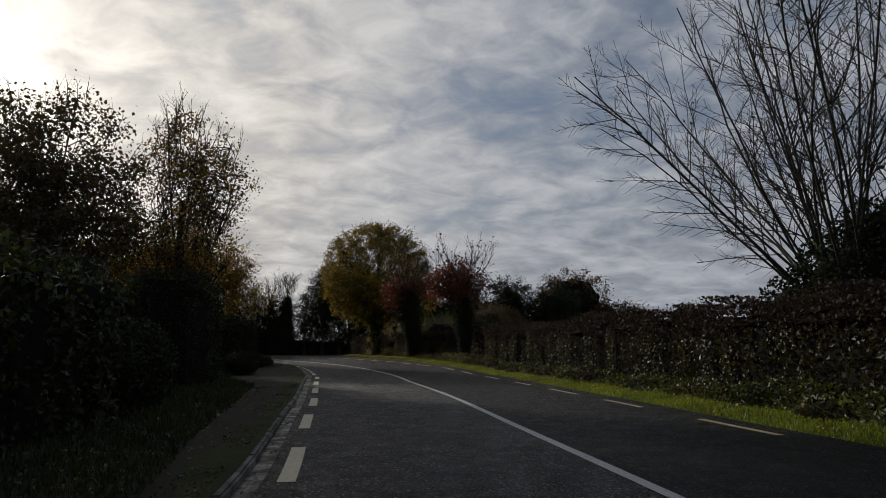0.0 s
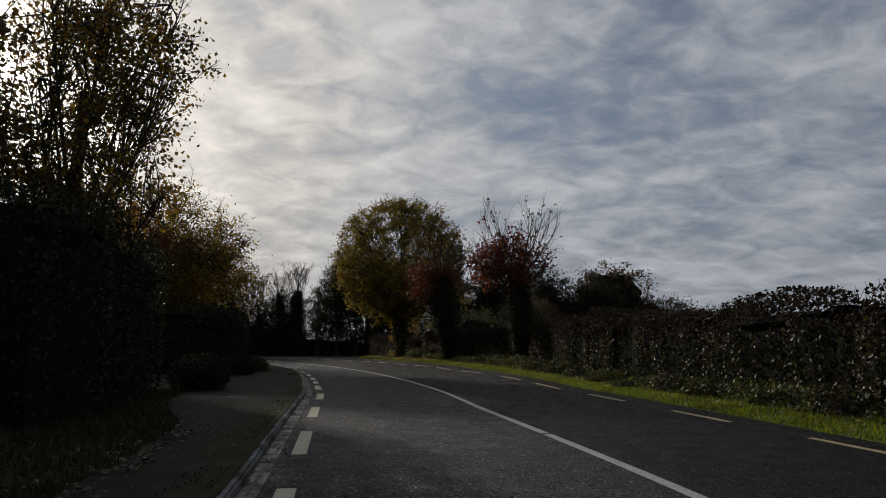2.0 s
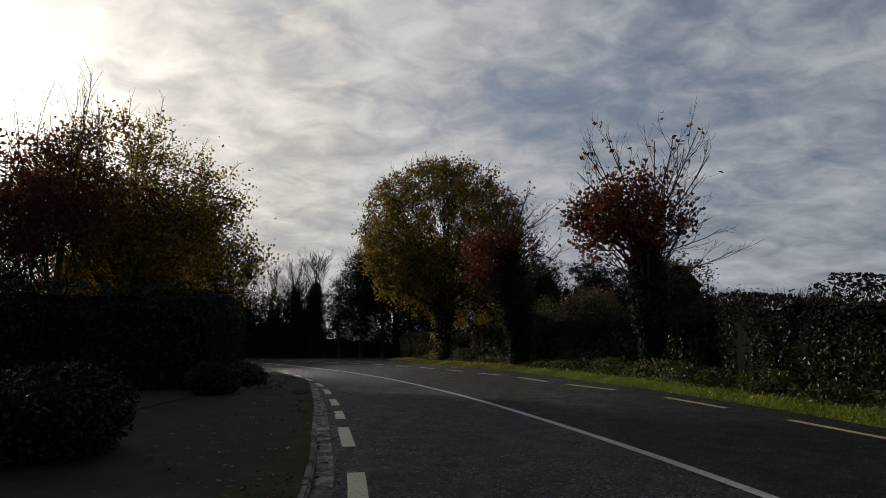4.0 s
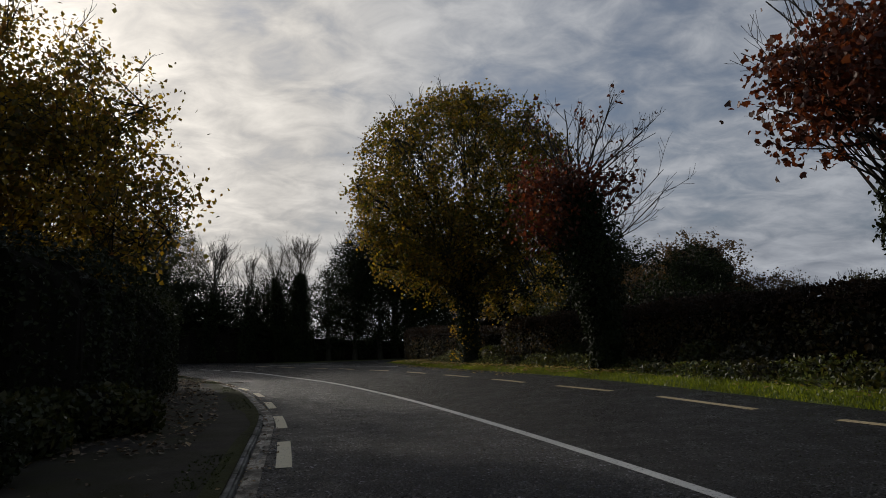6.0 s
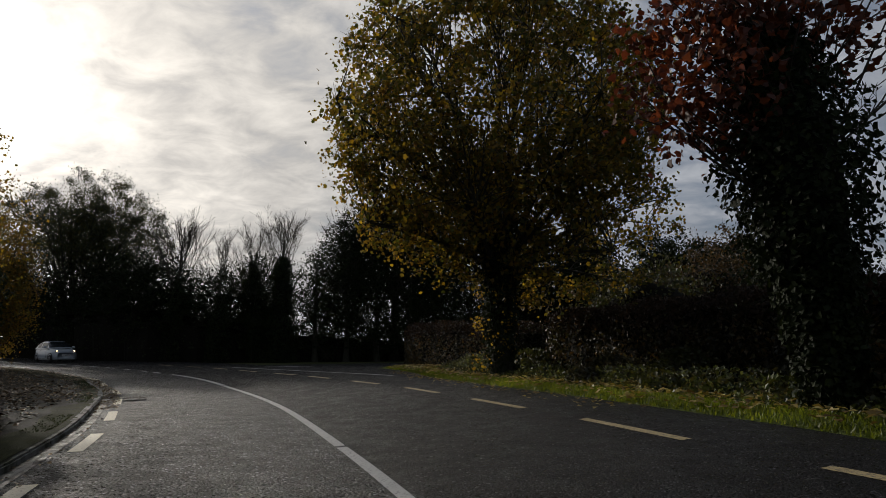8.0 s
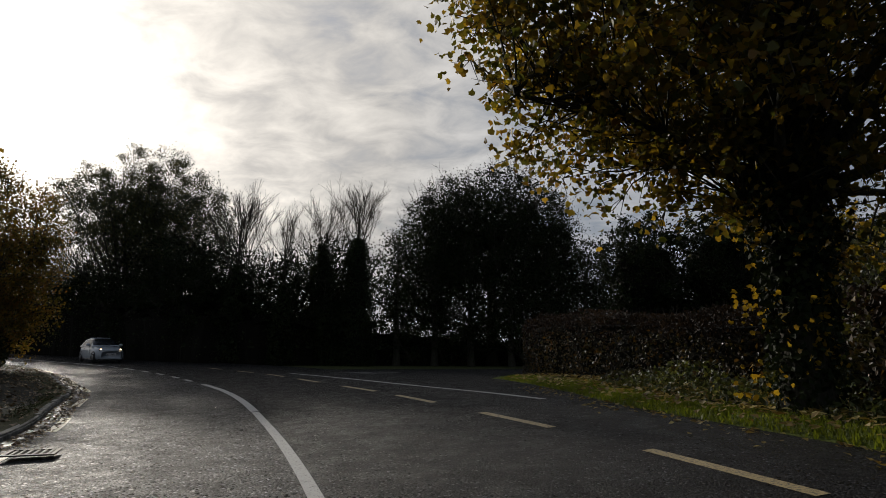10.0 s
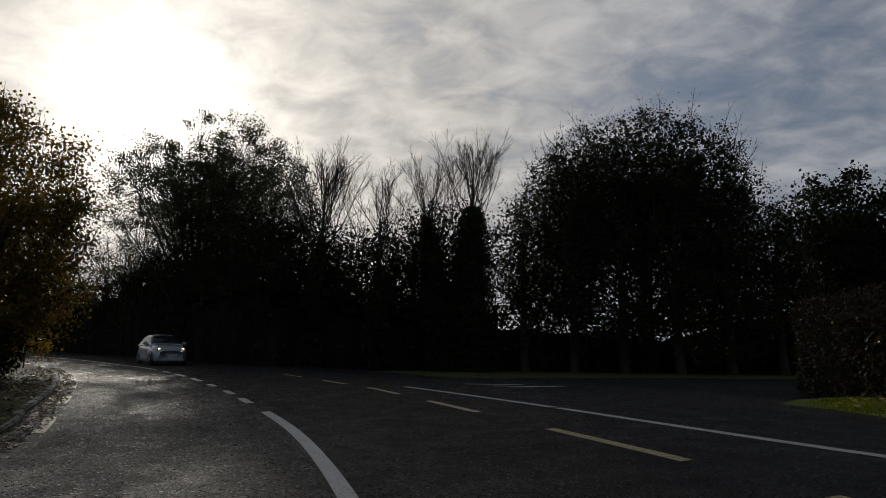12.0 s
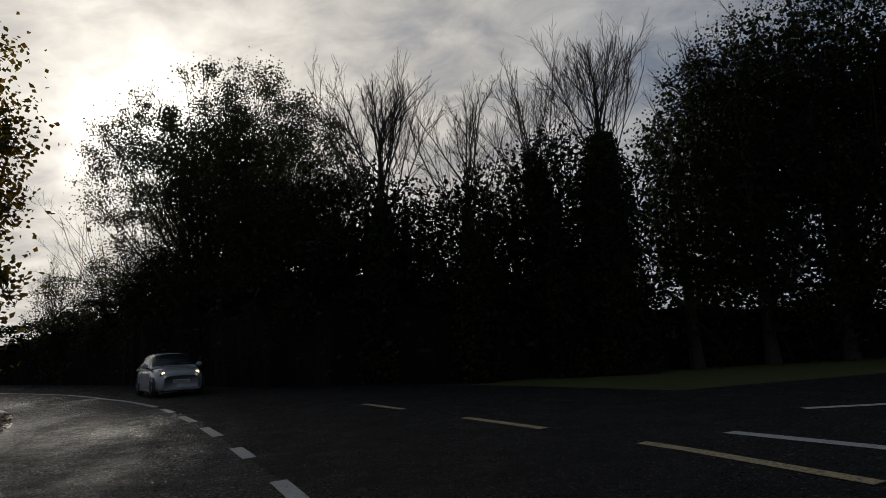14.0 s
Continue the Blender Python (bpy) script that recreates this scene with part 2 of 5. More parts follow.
M_WEED = leaf("nettle_leaf", (0.05, 0.065, 0.018), (0.10, 0.125, 0.035), (0.17, 0.19, 0.07), through_light=0.35)
M_HEDGE = leaf("hedge_leaf", (0.012, 0.014, 0.006), (0.024, 0.024, 0.009), (0.042, 0.033, 0.013), (0.10, 0.095, 0.04), through_light=0.3, rough=0.42, spec=0.3)
M_TWIG_END = leaf("clipped_twig_end", (0.017, 0.013, 0.010), (0.038, 0.025, 0.017), (0.062, 0.038, 0.024), through_light=0.2, rough=0.7, spec=0.15)
M_RUSSET = leaf("beech_leaf", (0.035, 0.028, 0.010), (0.07, 0.042, 0.013), (0.10, 0.055, 0.016), through_light=0.4)
M_FALLEN = leaf("fallen_leaf", (0.14, 0.09, 0.03), (0.30, 0.21, 0.05), (0.46, 0.36, 0.10), (0.58, 0.50, 0.22), through_light=0.25)
M_TAN = leaf("tan_dead_leaf", (0.06, 0.038, 0.02), (0.13, 0.085, 0.042), (0.24, 0.17, 0.09), (0.34, 0.27, 0.17), through_light=0.2)
M_LITTER = leaf("dead_leaf", (0.03, 0.02, 0.012), (0.065, 0.04, 0.02), (0.12, 0.075, 0.034), (0.24, 0.17, 0.09), through_light=0.2)
M_IRON = plain("rusty_iron", (0.02, 0.014, 0.01), 0.7, 0.5, 0.5)
M_GALV = plain("galvanised_steel", (0.035, 0.036, 0.037), 0.5, 0.5, 0.6)


# ---- curves of the road ----
def smooth_line(points, step=0.5):
    """A line through the given points, resampled evenly."""
    p = np.array(points, float)
    p = np.vstack([2 * p[0] - p[1], p, 2 * p[-1] - p[-2]])
    fine = []
    for k in range(1, len(p) - 2):
        a, b, c, d = p[k - 1], p[k], p[k + 1], p[k + 2]
        u = np.linspace(0, 1, 24, endpoint=False)[:, None]
        fine.append(0.5 * (2 * b + (c - a) * u + (2 * a - 5 * b + 4 * c - d) * u**2 + (3 * b - a - 3 * c + d) * u**3))
    fine = np.vstack(fine + [p[-2:-1]])
    s = np.r_[0, np.cumsum(np.linalg.norm(np.diff(fine, axis=0), axis=1))]
    at = np.arange(0, s[-1], step)
    return np.stack([np.interp(at, s, fine[:, k]) for k in range(fine.shape[1])], 1)


CENTRE = smooth_line([(7.4, -62), (6.0, -36), (4.6, -18), (3.0, -3), (1.75, 5), (1.0, 9.6), (0.2, 14.6), (-0.5, 18.2), (-1.28, 21.9), (-2.17, 26.5),
                      (-3.47, 31.6), (-4.73, 35.8), (-6.55, 41), (-8.43, 45.7), (-11.13, 51.6), (-14.6, 57.7), (-17.5, 62), (-20.5, 65.5),
                      (-24.0, 69.2), (-28.2, 73.2), (-33, 77.3), (-38.6, 81.2), (-45, 84.6), (-52.5, 87.2), (-62, 89.3), (-78, 91.4), (-110, 93.5), (-150, 95)], 0.25)
_tan = np.gradient(CENTRE, axis=0)
_tan /= np.linalg.norm(_tan, axis=1)[:, None]
RIGHT = np.stack([_tan[:, 1], -_tan[:, 0]], 1)
ARC = 0.25 * np.arange(len(CENTRE))


def project(xy):
    """Arc length along the centre line and distance to its right, for rows of x, y."""
    xy = np.atleast_2d(np.asarray(xy, float))
    s, d = np.zeros(len(xy)), np.zeros(len(xy))
    for k in range(0, len(xy), 2000):
        q = xy[k:k + 2000]
        gap = ((q[:, None] - CENTRE[None, ::2]) ** 2).sum(2)
        j = gap.argmin(1) * 2
        off = q - CENTRE[j]
        s[k:k + 2000] = ARC[j] + (off * _tan[j]).sum(1)
        d[k:k + 2000] = (off * RIGHT[j]).sum(1)
    return s, d


def place(s, d):
    """World x, y at arc length s, d to the right of the centre line."""
    s = np.asarray(s, float)
    c = np.stack([np.interp(s, ARC, CENTRE[:, k]) for k in (0, 1)], -1)
    n = np.stack([np.interp(s, ARC, RIGHT[:, k]) for k in (0, 1)], -1)
    return c + n * np.asarray(d, float)[..., None]


def s_of_y(y):
    return float(np.interp(y, CENTRE[:, 1], ARC))


def bank(s, d):
    """Height of the carriageway: banked up to the right in the bend, climbing a little beyond it."""
    slope = np.interp(s, [s_of_y(v) for v in (27, 34, 40, 44, 57, 60, 64, 70)], [0.0, 0.045, 0.068, 0.074, 0.076, 0.062, 0.040, 0.020])
    inner = np.interp(s, [s_of_y(46), s_of_y(54), s_of_y(60)], [0.0, 0.018, 0.024])
    climb = np.interp(s, [s_of_y(57), s_of_y(64), s_of_y(69), s_of_y(73), s_of_y(81), s_of_y(87), s_of_y(91)], [0.0, 0.09, 0.15, 0.19, 0.25, 0.5, 1.15])
    return slope * np.clip(d, 0, 3.7) + inner * np.clip(d, -5, 0) + climb


def beside(points):
    """Distance from the centre line, by arc length, of a line through the points."""
    s, d = project(smooth_line(points, 1.0))
    order = np.argsort(s)
    return lambda q: np.interp(q, s[order], d[order])


D_LEFT = beside([(2.4, -36), (1.2, -18), (-0.2, -3), (-0.9, 2), (-1.4, 5.8), (-2.2, 10.2), (-2.87, 14), (-3.56, 17.5), (-4.25, 21), (-5.03, 25), (-5.81, 28.1), (-6.99, 32.6),
                 (-8.59, 38), (-10.10, 42.2), (-12.07, 46.9), (-14.15, 50.9), (-16.6, 55.3), (-18.8, 58.4), (-21.05, 61.6), (-23.6, 64.2)])
D_RIGHT = beside([(9.6, -36), (8.0, -18), (6.2, -3), (4.85, 5), (4.3, 8.6), (3.95, 10.8), (3.4, 14.4), (2.8, 18), (2.2, 21.6), (1.5, 25.6), (0.65, 29.7), (-0.4, 33.6),
                  (-1.85, 37.2), (-3.1, 40.8), (-4.52, 44.2), (-5.9, 47.6), (-8.5, 53.2), (-10.74, 57), (-12.92, 60.4), (-14.85, 63.05), (-17.2, 66.1), (-19.78, 69.3)])
D_KERB = lambda q: D_LEFT(q) - 0.37 + 0.11 * np.exp(-((np.asarray(q) - s_of_y(41.3)) / 3.0) ** 2)
D_GRASS = beside([(10.3, -36), (8.6, -18), (6.8, -3), (5.4, 5), (4.75, 8.8), (3.9, 14.6), (3.35, 18), (2.75, 22), (2.1, 26), (1.2, 30.5), (0.2, 34),
                  (-1.1, 38), (-2.3, 42), (-3.6, 46), (-5.1, 50), (-7.25, 55), (-8.4, 58), (-9.2, 61.2), (-10.3, 65), (-11.4, 68)])
S0, S1 = s_of_y(-60), s_of_y(93.4)


# ---- mesh helpers ----
def part(name, verts, faces, material, parent=None, label="", smooth=False, kind=""):
    """One mesh object, in its parent's own coordinates."""
    me = bpy.data.meshes.new(name)
    v = np.asarray(verts, float)
    f = faces.tolist() if isinstance(faces, np.ndarray) else faces
    me.from_pydata(v.tolist(), [], f)
    if smooth:
        me.polygons.foreach_set("use_smooth", [True] * len(me.polygons))
    me.materials.append(material)
    me.update()
    ob = new(name, me)
    ob.parent = parent
    if label or kind:
        tagged(ob, label, kind=kind)
    return ob


def thing(name, xyz, label, category, group="", kind=""):
    ob = new(name)
    ob.location = xyz
    ob.empty_display_size = 0.3
    return tagged(ob, label, category, group, kind)


def bm_part(name, bm, material, parent=None, label="", smooth=False):
    me = bpy.data.meshes.new(name)
    bm.to_mesh(me)
    bm.free()
    if smooth:
        me.polygons.foreach_set("use_smooth", [True] * len(me.polygons))
    me.materials.append(material)
    ob = new(name, me)
    ob.parent = parent
    if label:
        tagged(ob, label)
    return ob


def strip(s, d0, d1, z, across=2, lift=0.0):
    """Vertices and faces of a band along the road from d0 to d1 at the height z over the bank."""
    s = np.asarray(s, float)
    u = np.linspace(0, 1, across)
    d = np.asarray(d0)[:, None] * (1 - u) + np.asarray(d1)[:, None] * u
    ss = np.repeat(s[:, None], across, 1)
    xy = place(ss, d)
    zz = bank(ss, d) + z + lift * u
    v = np.concatenate([xy, zz[..., None]], 2).reshape(-1, 3)
    i = np.arange((len(s) - 1) * across).reshape(len(s) - 1, across)[:, :-1].ravel()
    return v, np.stack([i, i + 1, i + across + 1, i + across], 1)


def ground_z(x, y):
    s, d = project([(x, y)])
    return float(bank(s, d)[0])


def leaves(points, size, rng, face=None, flat=0.0, long=1.5, lobed=False):
    """One folded blade a leaf, or a five-lobed one. face: rows of directions that the leaves tend to turn to."""
    n = len(points)
    size = np.broadcast_to(np.asarray(size, float), (n,)) * rng.uniform(0.65, 1.3, n)
    a = rng.normal(size=(n, 3))
    if face is not None:
        a = a * (1 - flat) + np.asarray(face) * 1.6 * flat
    a /= np.linalg.norm(a, axis=1)[:, None] + 1e-9
    t = np.cross(a, rng.normal(size=(n, 3)))
    t /= np.linalg.norm(t, axis=1)[:, None] + 1e-9
    b = np.cross(a, t)
    h = size[:, None]
    p = np.asarray(points)
    if lobed:
        half = ((0.44, -0.28, 0.12), (0.52, 0.18, 0.15), (0.25, 0.24, 0.03))
        rim = [(0.0, -0.42, 0.0), *half, (0.0, 0.62, -0.10), *((-x, y, z) for x, y, z in half[::-1])]
        v = np.stack([p + b * h * x + t * h * y + a * h * z for x, y, z in rim], 1).reshape(-1, 3)
        return v, np.arange(8 * n).reshape(n, 8)
    v = np.stack([p - t * h * long / 2, p + b * h * 0.5 + a * h * 0.16 - t * h * 0.1, p + t * h * long / 2, p - b * h * 0.5 + a * h * 0.16 - t * h * 0.1], 1).reshape(-1, 3)
    return v, np.arange(4 * n).reshape(n, 4)


def tubes(paths, sides=5):
    """Tapered tubes along paths of (points, radii)."""
    vs, fs, base = [], [], 0
    ang = np.arange(sides) * 2 * np.pi / sides
    ring = np.stack([np.cos(ang), np.sin(ang)], 1)
    for pts, rad in paths:
        pts, rad = np.asarray(pts, float), np.asarray(rad, float)
        t = np.gradient(pts, axis=0)
        t /= np.linalg.norm(t, axis=1)[:, None] + 1e-9
        ref = np.array([0.31, 0.95, 0.05]) if abs(t[0, 2]) > 0.8 else np.array([0.05, 0.1, 0.99])
        a = np.cross(t, ref)
        a /= np.linalg.norm(a, axis=1)[:, None] + 1e-9
        b = np.cross(t, a)
        v = pts[:, None] + rad[:, None, None] * (ring[None, :, :1] * a[:, None] + ring[None, :, 1:] * b[:, None])
        n = len(pts)
        i = np.arange(n - 1)[:, None] * sides + np.arange(sides)[None]
        j = np.arange(n - 1)[:, None] * sides + (np.arange(sides)[None] + 1) % sides
        fs.append(np.stack([i, j, j + sides, i + sides], 2).reshape(-1, 4) + base)
        vs.append(v.reshape(-1, 3))
        base += n * sides
    return np.vstack(vs), np.vstack(fs)


def bend(a, b, sag, n=6):
    """A curved line from a to b, pushed by sag in the middle."""
    u = np.linspace(0, 1, n)[:, None]
    a, b = np.asarray(a, float), np.asarray(b, float)
    return a * (1 - u) + b * u + 4 * u * (1 - u) * np.asarray(sag, float) * 0.5


def branch_out(p, d, length, radius, depth, rng, out, up=0.25, angle=0.6, kids=4, ends=None, ratio=0.55):
    """Grows a bare branch with its side branches into out."""
    n = 6 if depth else 4
    pts, q, dirn = [np.array(p, float)], np.array(p, float), np.array(d, float)
    for _ in range(n - 1):
        dirn = dirn + rng.normal(size=3) * 0.09 + np.array([0, 0, up * 0.22])
        dirn /= np.linalg.norm(dirn)
        q = q + dirn * length / (n - 1)
        pts.append(q)
    pts = np.array(pts)
    out.append((pts, np.maximum(np.linspace(radius, radius * 0.35, n), 0.0045)))
    if ends is not None and depth == 0:
        ends.append(pts[-1])
        ends.append(pts[-2])
    if depth:
        for k in range(kids):
            u = 0.25 + 0.7 * (k + rng.uniform(0, 0.8)) / kids
            i = min(n - 2, int(u * (n - 1)))
            start = pts[i] + (pts[i + 1] - pts[i]) * (u * (n - 1) - i)
            along = pts[i + 1] - pts[i]
            along /= np.linalg.norm(along)
            side = np.cross(along, rng.normal(size=3))
            side /= np.linalg.norm(side) + 1e-9
            d2 = along * math.cos(angle) + side * math.sin(angle)
            branch_out(start, d2, length * ratio * rng.uniform(0.7, 1.2) * (1.15 - 0.5 * u), radius * 0.5 * (1.1 - 0.4 * u), depth - 1, rng, out, up, angle, kids, ends, ratio)


def in_blob(blobs, n, rng, shell=0.5):
    """Points in ellipsoids (x, y, z, rx, ry, rz and, if need be, a weight), gathered towards their outside."""
    vol = np.array([b[3] * b[4] * b[5] * (b[6] if len(b) > 6 else 1.0) for b in blobs])
    pick = rng.choice(len(blobs), n, p=vol / vol.sum())
    v = rng.normal(size=(n, 3))
    v /= np.linalg.norm(v, axis=1)[:, None]
    r = rng.uniform(0, 1, n) ** (shell / 3 * 2) if shell else rng.uniform(0, 1, n) ** (1 / 3)
    B = np.array(blobs, float)[pick]
    return B[:, :3] + v * r[:, None] * B[:, 3:6]


def tree(name, label, x, y, blobs, material, seed, trunk=(4.0, 0.22), clumps=90, clump=0.55, count=9000, size=0.11, limbs=8, bare=0, gold=0.0,
         bare_up=1.4, lean=(0, 0), ivy=None, category="tree", second=None, share=0.2, z=None, group="", lobed=False, low=0.35, dense=0, shell=0.6, core=0.0):
    """A leafy tree: a trunk, limbs out to clumps of leaves within the blobs, and bare twigs standing out of the crown."""
    rng = np.random.default_rng(seed)
    root = thing(name, (x, y, ground_z(x, y) if z is None else z), label, category, group)
    th, r0 = trunk
    top = np.array([lean[0], lean[1], th])
    stem = bend((0, 0, -0.15), top, (rng.normal() * 0.12, rng.normal() * 0.12, 0), 9)
    tv, tf = tubes([(stem, np.linspace(r0 * 1.25, r0 * 0.6, 9) * np.r_[1.35, np.ones(8)])], 10)
    part("trunk", tv, tf, M_BARK, root, smooth=True)
    c = in_blob(blobs, clumps, rng, shell)
    if shell < 0.5:                                       # a canopy: most of the foliage on the outside of the crown
        B = np.array(blobs, float)
        depth = np.sqrt((((c[:, None] - B[None, :, :3]) / B[None, :, 3:6]) ** 2).sum(2)).min(1)
        c = c[(depth > 0.74) | (rng.uniform(size=len(c)) < 0.65)]
    chosen = [int(c[:, 2].argmax())]
    while len(chosen) < min(limbs, len(c)):
        chosen.append(int(np.min([((c - c[k]) ** 2).sum(1) for k in chosen], 0).argmax()))
    near = np.argmin([((c - c[k]) ** 2).sum(1) for k in chosen], 0)
    twigs = []
    for j, k in enumerate(chosen):
        f = np.clip(0.45 + 0.5 * (c[k, 2] - blobs[0][2]) / (2 * blobs[0][5]) + rng.uniform(-0.1, 0.1), low, 0.98)
        start = stem[int(f * 8)]
        line = bend(start, c[k], (0, 0, 0.12 * np.linalg.norm(c[k] - start)) + rng.normal(size=3) * 0.15, 8)
        wood = [(line, np.geomspace(r0 * 0.5, 0.016, 8))]
        for q in np.where(near == j)[0]:
            a = line[rng.integers(3, 8)]
            wood.append((bend(a, c[q], rng.normal(size=3) * 0.15, 4), np.linspace(0.020, 0.007, 4)))
        wv, wf = tubes(wood, 4)
        part("limb", wv, wf, M_BARK, root, smooth=True)
    for q in c:
        for _ in range(3):
            d = rng.normal(size=3) + (q - np.array(blobs[0][:3])) * 0.25
            d /= np.linalg.norm(d)
            twigs.append((bend(q, q + d * clump * rng.uniform(0.8, 1.7), (0, 0, 0.1), 2), np.array([0.010, 0.004])))
    if bare:
        high = c[np.argsort(-c[:, 2])[:bare * 2]]
        for q in high[rng.permutation(len(high))[:bare]]:
            d = np.array([*(q[:2] - np.array(blobs[0][:2])) * 0.12, 1.0]) + rng.normal(size=3) * 0.15
            branch_out(q, d / np.linalg.norm(d), bare_up * rng.uniform(0.6, 1.2), 0.018, 1, rng, twigs, 0.3, 0.5, 4)
    wv, wf = tubes(twigs, 3)
    part("twigwork", wv, wf, M_TWIG, root, kind="stuff")
    # Added lumps whose dark colour stands for the shade within the crown.
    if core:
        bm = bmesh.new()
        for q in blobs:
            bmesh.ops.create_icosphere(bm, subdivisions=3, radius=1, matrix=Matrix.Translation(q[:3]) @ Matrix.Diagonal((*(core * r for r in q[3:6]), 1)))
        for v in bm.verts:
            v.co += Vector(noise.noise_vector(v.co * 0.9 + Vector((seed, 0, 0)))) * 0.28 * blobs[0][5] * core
        bm_part("inner_shade", bm, M_CORE, root, "dark core coloured as the unlit inside of the crown", True)
    # Extra ivy-coloured leaves added to make the crown's inside dark.
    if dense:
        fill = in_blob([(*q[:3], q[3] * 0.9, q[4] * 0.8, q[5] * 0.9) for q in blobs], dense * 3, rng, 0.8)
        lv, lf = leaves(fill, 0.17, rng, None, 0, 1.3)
        part("inner_foliage", lv, lf, M_IVY, root, "added dark leaves in place of the unlit inside of the crown", kind="stuff")
    per = rng.integers(0, len(c), count)
    at = c[per] + rng.normal(size=(count, 3)) * clump * np.array([1, 1, 0.8]) * rng.uniform(0.5, 1.1, (len(c), 1))[per]
    away = at - np.array(blobs[0][:3])
    away /= np.linalg.norm(away, axis=1)[:, None] + 1e-9
    cut = int(count * (1 - share)) if second else count
    lv, lf = leaves(at[:cut], size, rng, away[:cut], 0.25, 1.25, lobed)
    part("crown", lv, lf, material, root, kind="stuff")
    if second:
        lv, lf = leaves(at[cut:], size, rng, away[cut:], 0.25, 1.25, lobed)
        part("coloured_crown", lv, lf, second, root, kind="stuff")
    if ivy:
        ivy_on(root, stem, ivy, rng)
    return root


def ivy_on(root, stem, spec, rng):
    """Ivy round a stem: rows of (height share, radius), number of leaves, leaf size."""
    rows, count, size = spec
    f = rng.uniform(rows[0][0], rows[-1][0], count)
    r = np.interp(f, [a for a, _ in rows], [b for _, b in rows])
    c = np.stack([np.interp(f * 8, np.arange(9), stem[:, k]) for k in range(3)], 1)
    a = rng.uniform(0, 2 * np.pi, count)
    bump = 0.75 + 0.5 * np.sin(3 * a + f * 17) * np.sin(f * 23 + a)  # lumps
    rr = r * rng.uniform(0.65, 1.05, count) * (0.8 + 0.35 * bump)
    out = np.stack([np.cos(a), np.sin(a), np.zeros(count)], 1)
    lv, lf = leaves(c + out * rr[:, None] + rng.normal(size=(count, 3)) * 0.05, size, rng, out + np.array([0, 0, 0.3]), 0.5, 1.2)
    part("ivy", lv, lf, M_IVY, root, "glossy dark green ivy", kind="stuff")
    # Filler tube behind the ivy leaves, shade painted in as near-black.
    k = np.linspace(rows[0][0], rows[-1][0], 14)
    core = np.stack([np.interp(k * 8, np.arange(9), stem[:, j]) for j in range(3)], 1)
    cv, cf = tubes([(core, np.interp(k, [a for a, _ in rows], [b for _, b in rows]) * 0.62)], 9)
    part("ivy_shade_core", cv, cf, M_CORE, root, kind="stuff")


def bare_tree(name, label, x, y, height, seed, stems=9, spread=0.35, start=1.0, radius=0.07, depth=2, kids=5, angle=0.5, up=0.2, trunk=0.2, ivy=None, lean=(0, 0),
              few=0, few_material=None, few_size=0.08, category="tree", ratio=0.42, along=0.0, group=""):
    """A leafless tree with a fan of stems from a short trunk."""
    rng = np.random.default_rng(seed)
    root = thing(name, (x, y, ground_z(x, y)), label, category, group)
    stem = bend((0, 0, -0.15), (lean[0], lean[1], start), (rng.normal() * 0.08, rng.normal() * 0.08, 0), 9)
    tv, tf = tubes([(stem, np.linspace(trunk * 1.3, trunk * (0.25 if along else 0.8), 9))], 9)
    part("trunk", tv, tf, M_BARK, root, smooth=True)
    wood, ends = [], []
    for k in range(stems):
        a = 2 * np.pi * (k * (0.618 * stems if along else 1) + rng.uniform(0, 0.7)) / stems
        tilt = spread * rng.uniform(0.25, 1.0)
        d = np.array([math.cos(a) * tilt, math.sin(a) * tilt, 1.0])
        u = 1 - along * (1 - (k + 0.5) / stems)
        foot = np.array([np.interp(u * 8, np.arange(9), stem[:, j]) for j in range(3)])
        branch_out(foot + np.array([math.cos(a), math.sin(a), 0]) * trunk * (0.1 if along else 0.5), d / np.linalg.norm(d), (height - foot[2]) * rng.uniform(0.75, 1.0), radius, depth, rng, wood, up, angle, kids, ends, ratio)
    thick = [w for w in wood if w[1][0] > radius * 0.8]
    thin = [w for w in wood if w[1][0] <= radius * 0.8]
    for w in thick:
        wv, wf = tubes([w], 6)
        part("limb", wv, wf, M_BARK, root, smooth=True)
    if thin:
        wv, wf = tubes(thin, 3)
        part("twigwork", wv, wf, M_TWIG, root, kind="stuff")
    if few:
        e = np.array(ends)
        at = e[rng.integers(0, len(e), few)] + rng.normal(size=(few, 3)) * 0.06
        lv, lf = leaves(at, few_size, rng)
        part("last_foliage", lv, lf, few_material, root, kind="stuff")
    if ivy:
        ivy_on(root, stem, ivy, rng)
    return root, stem, rng


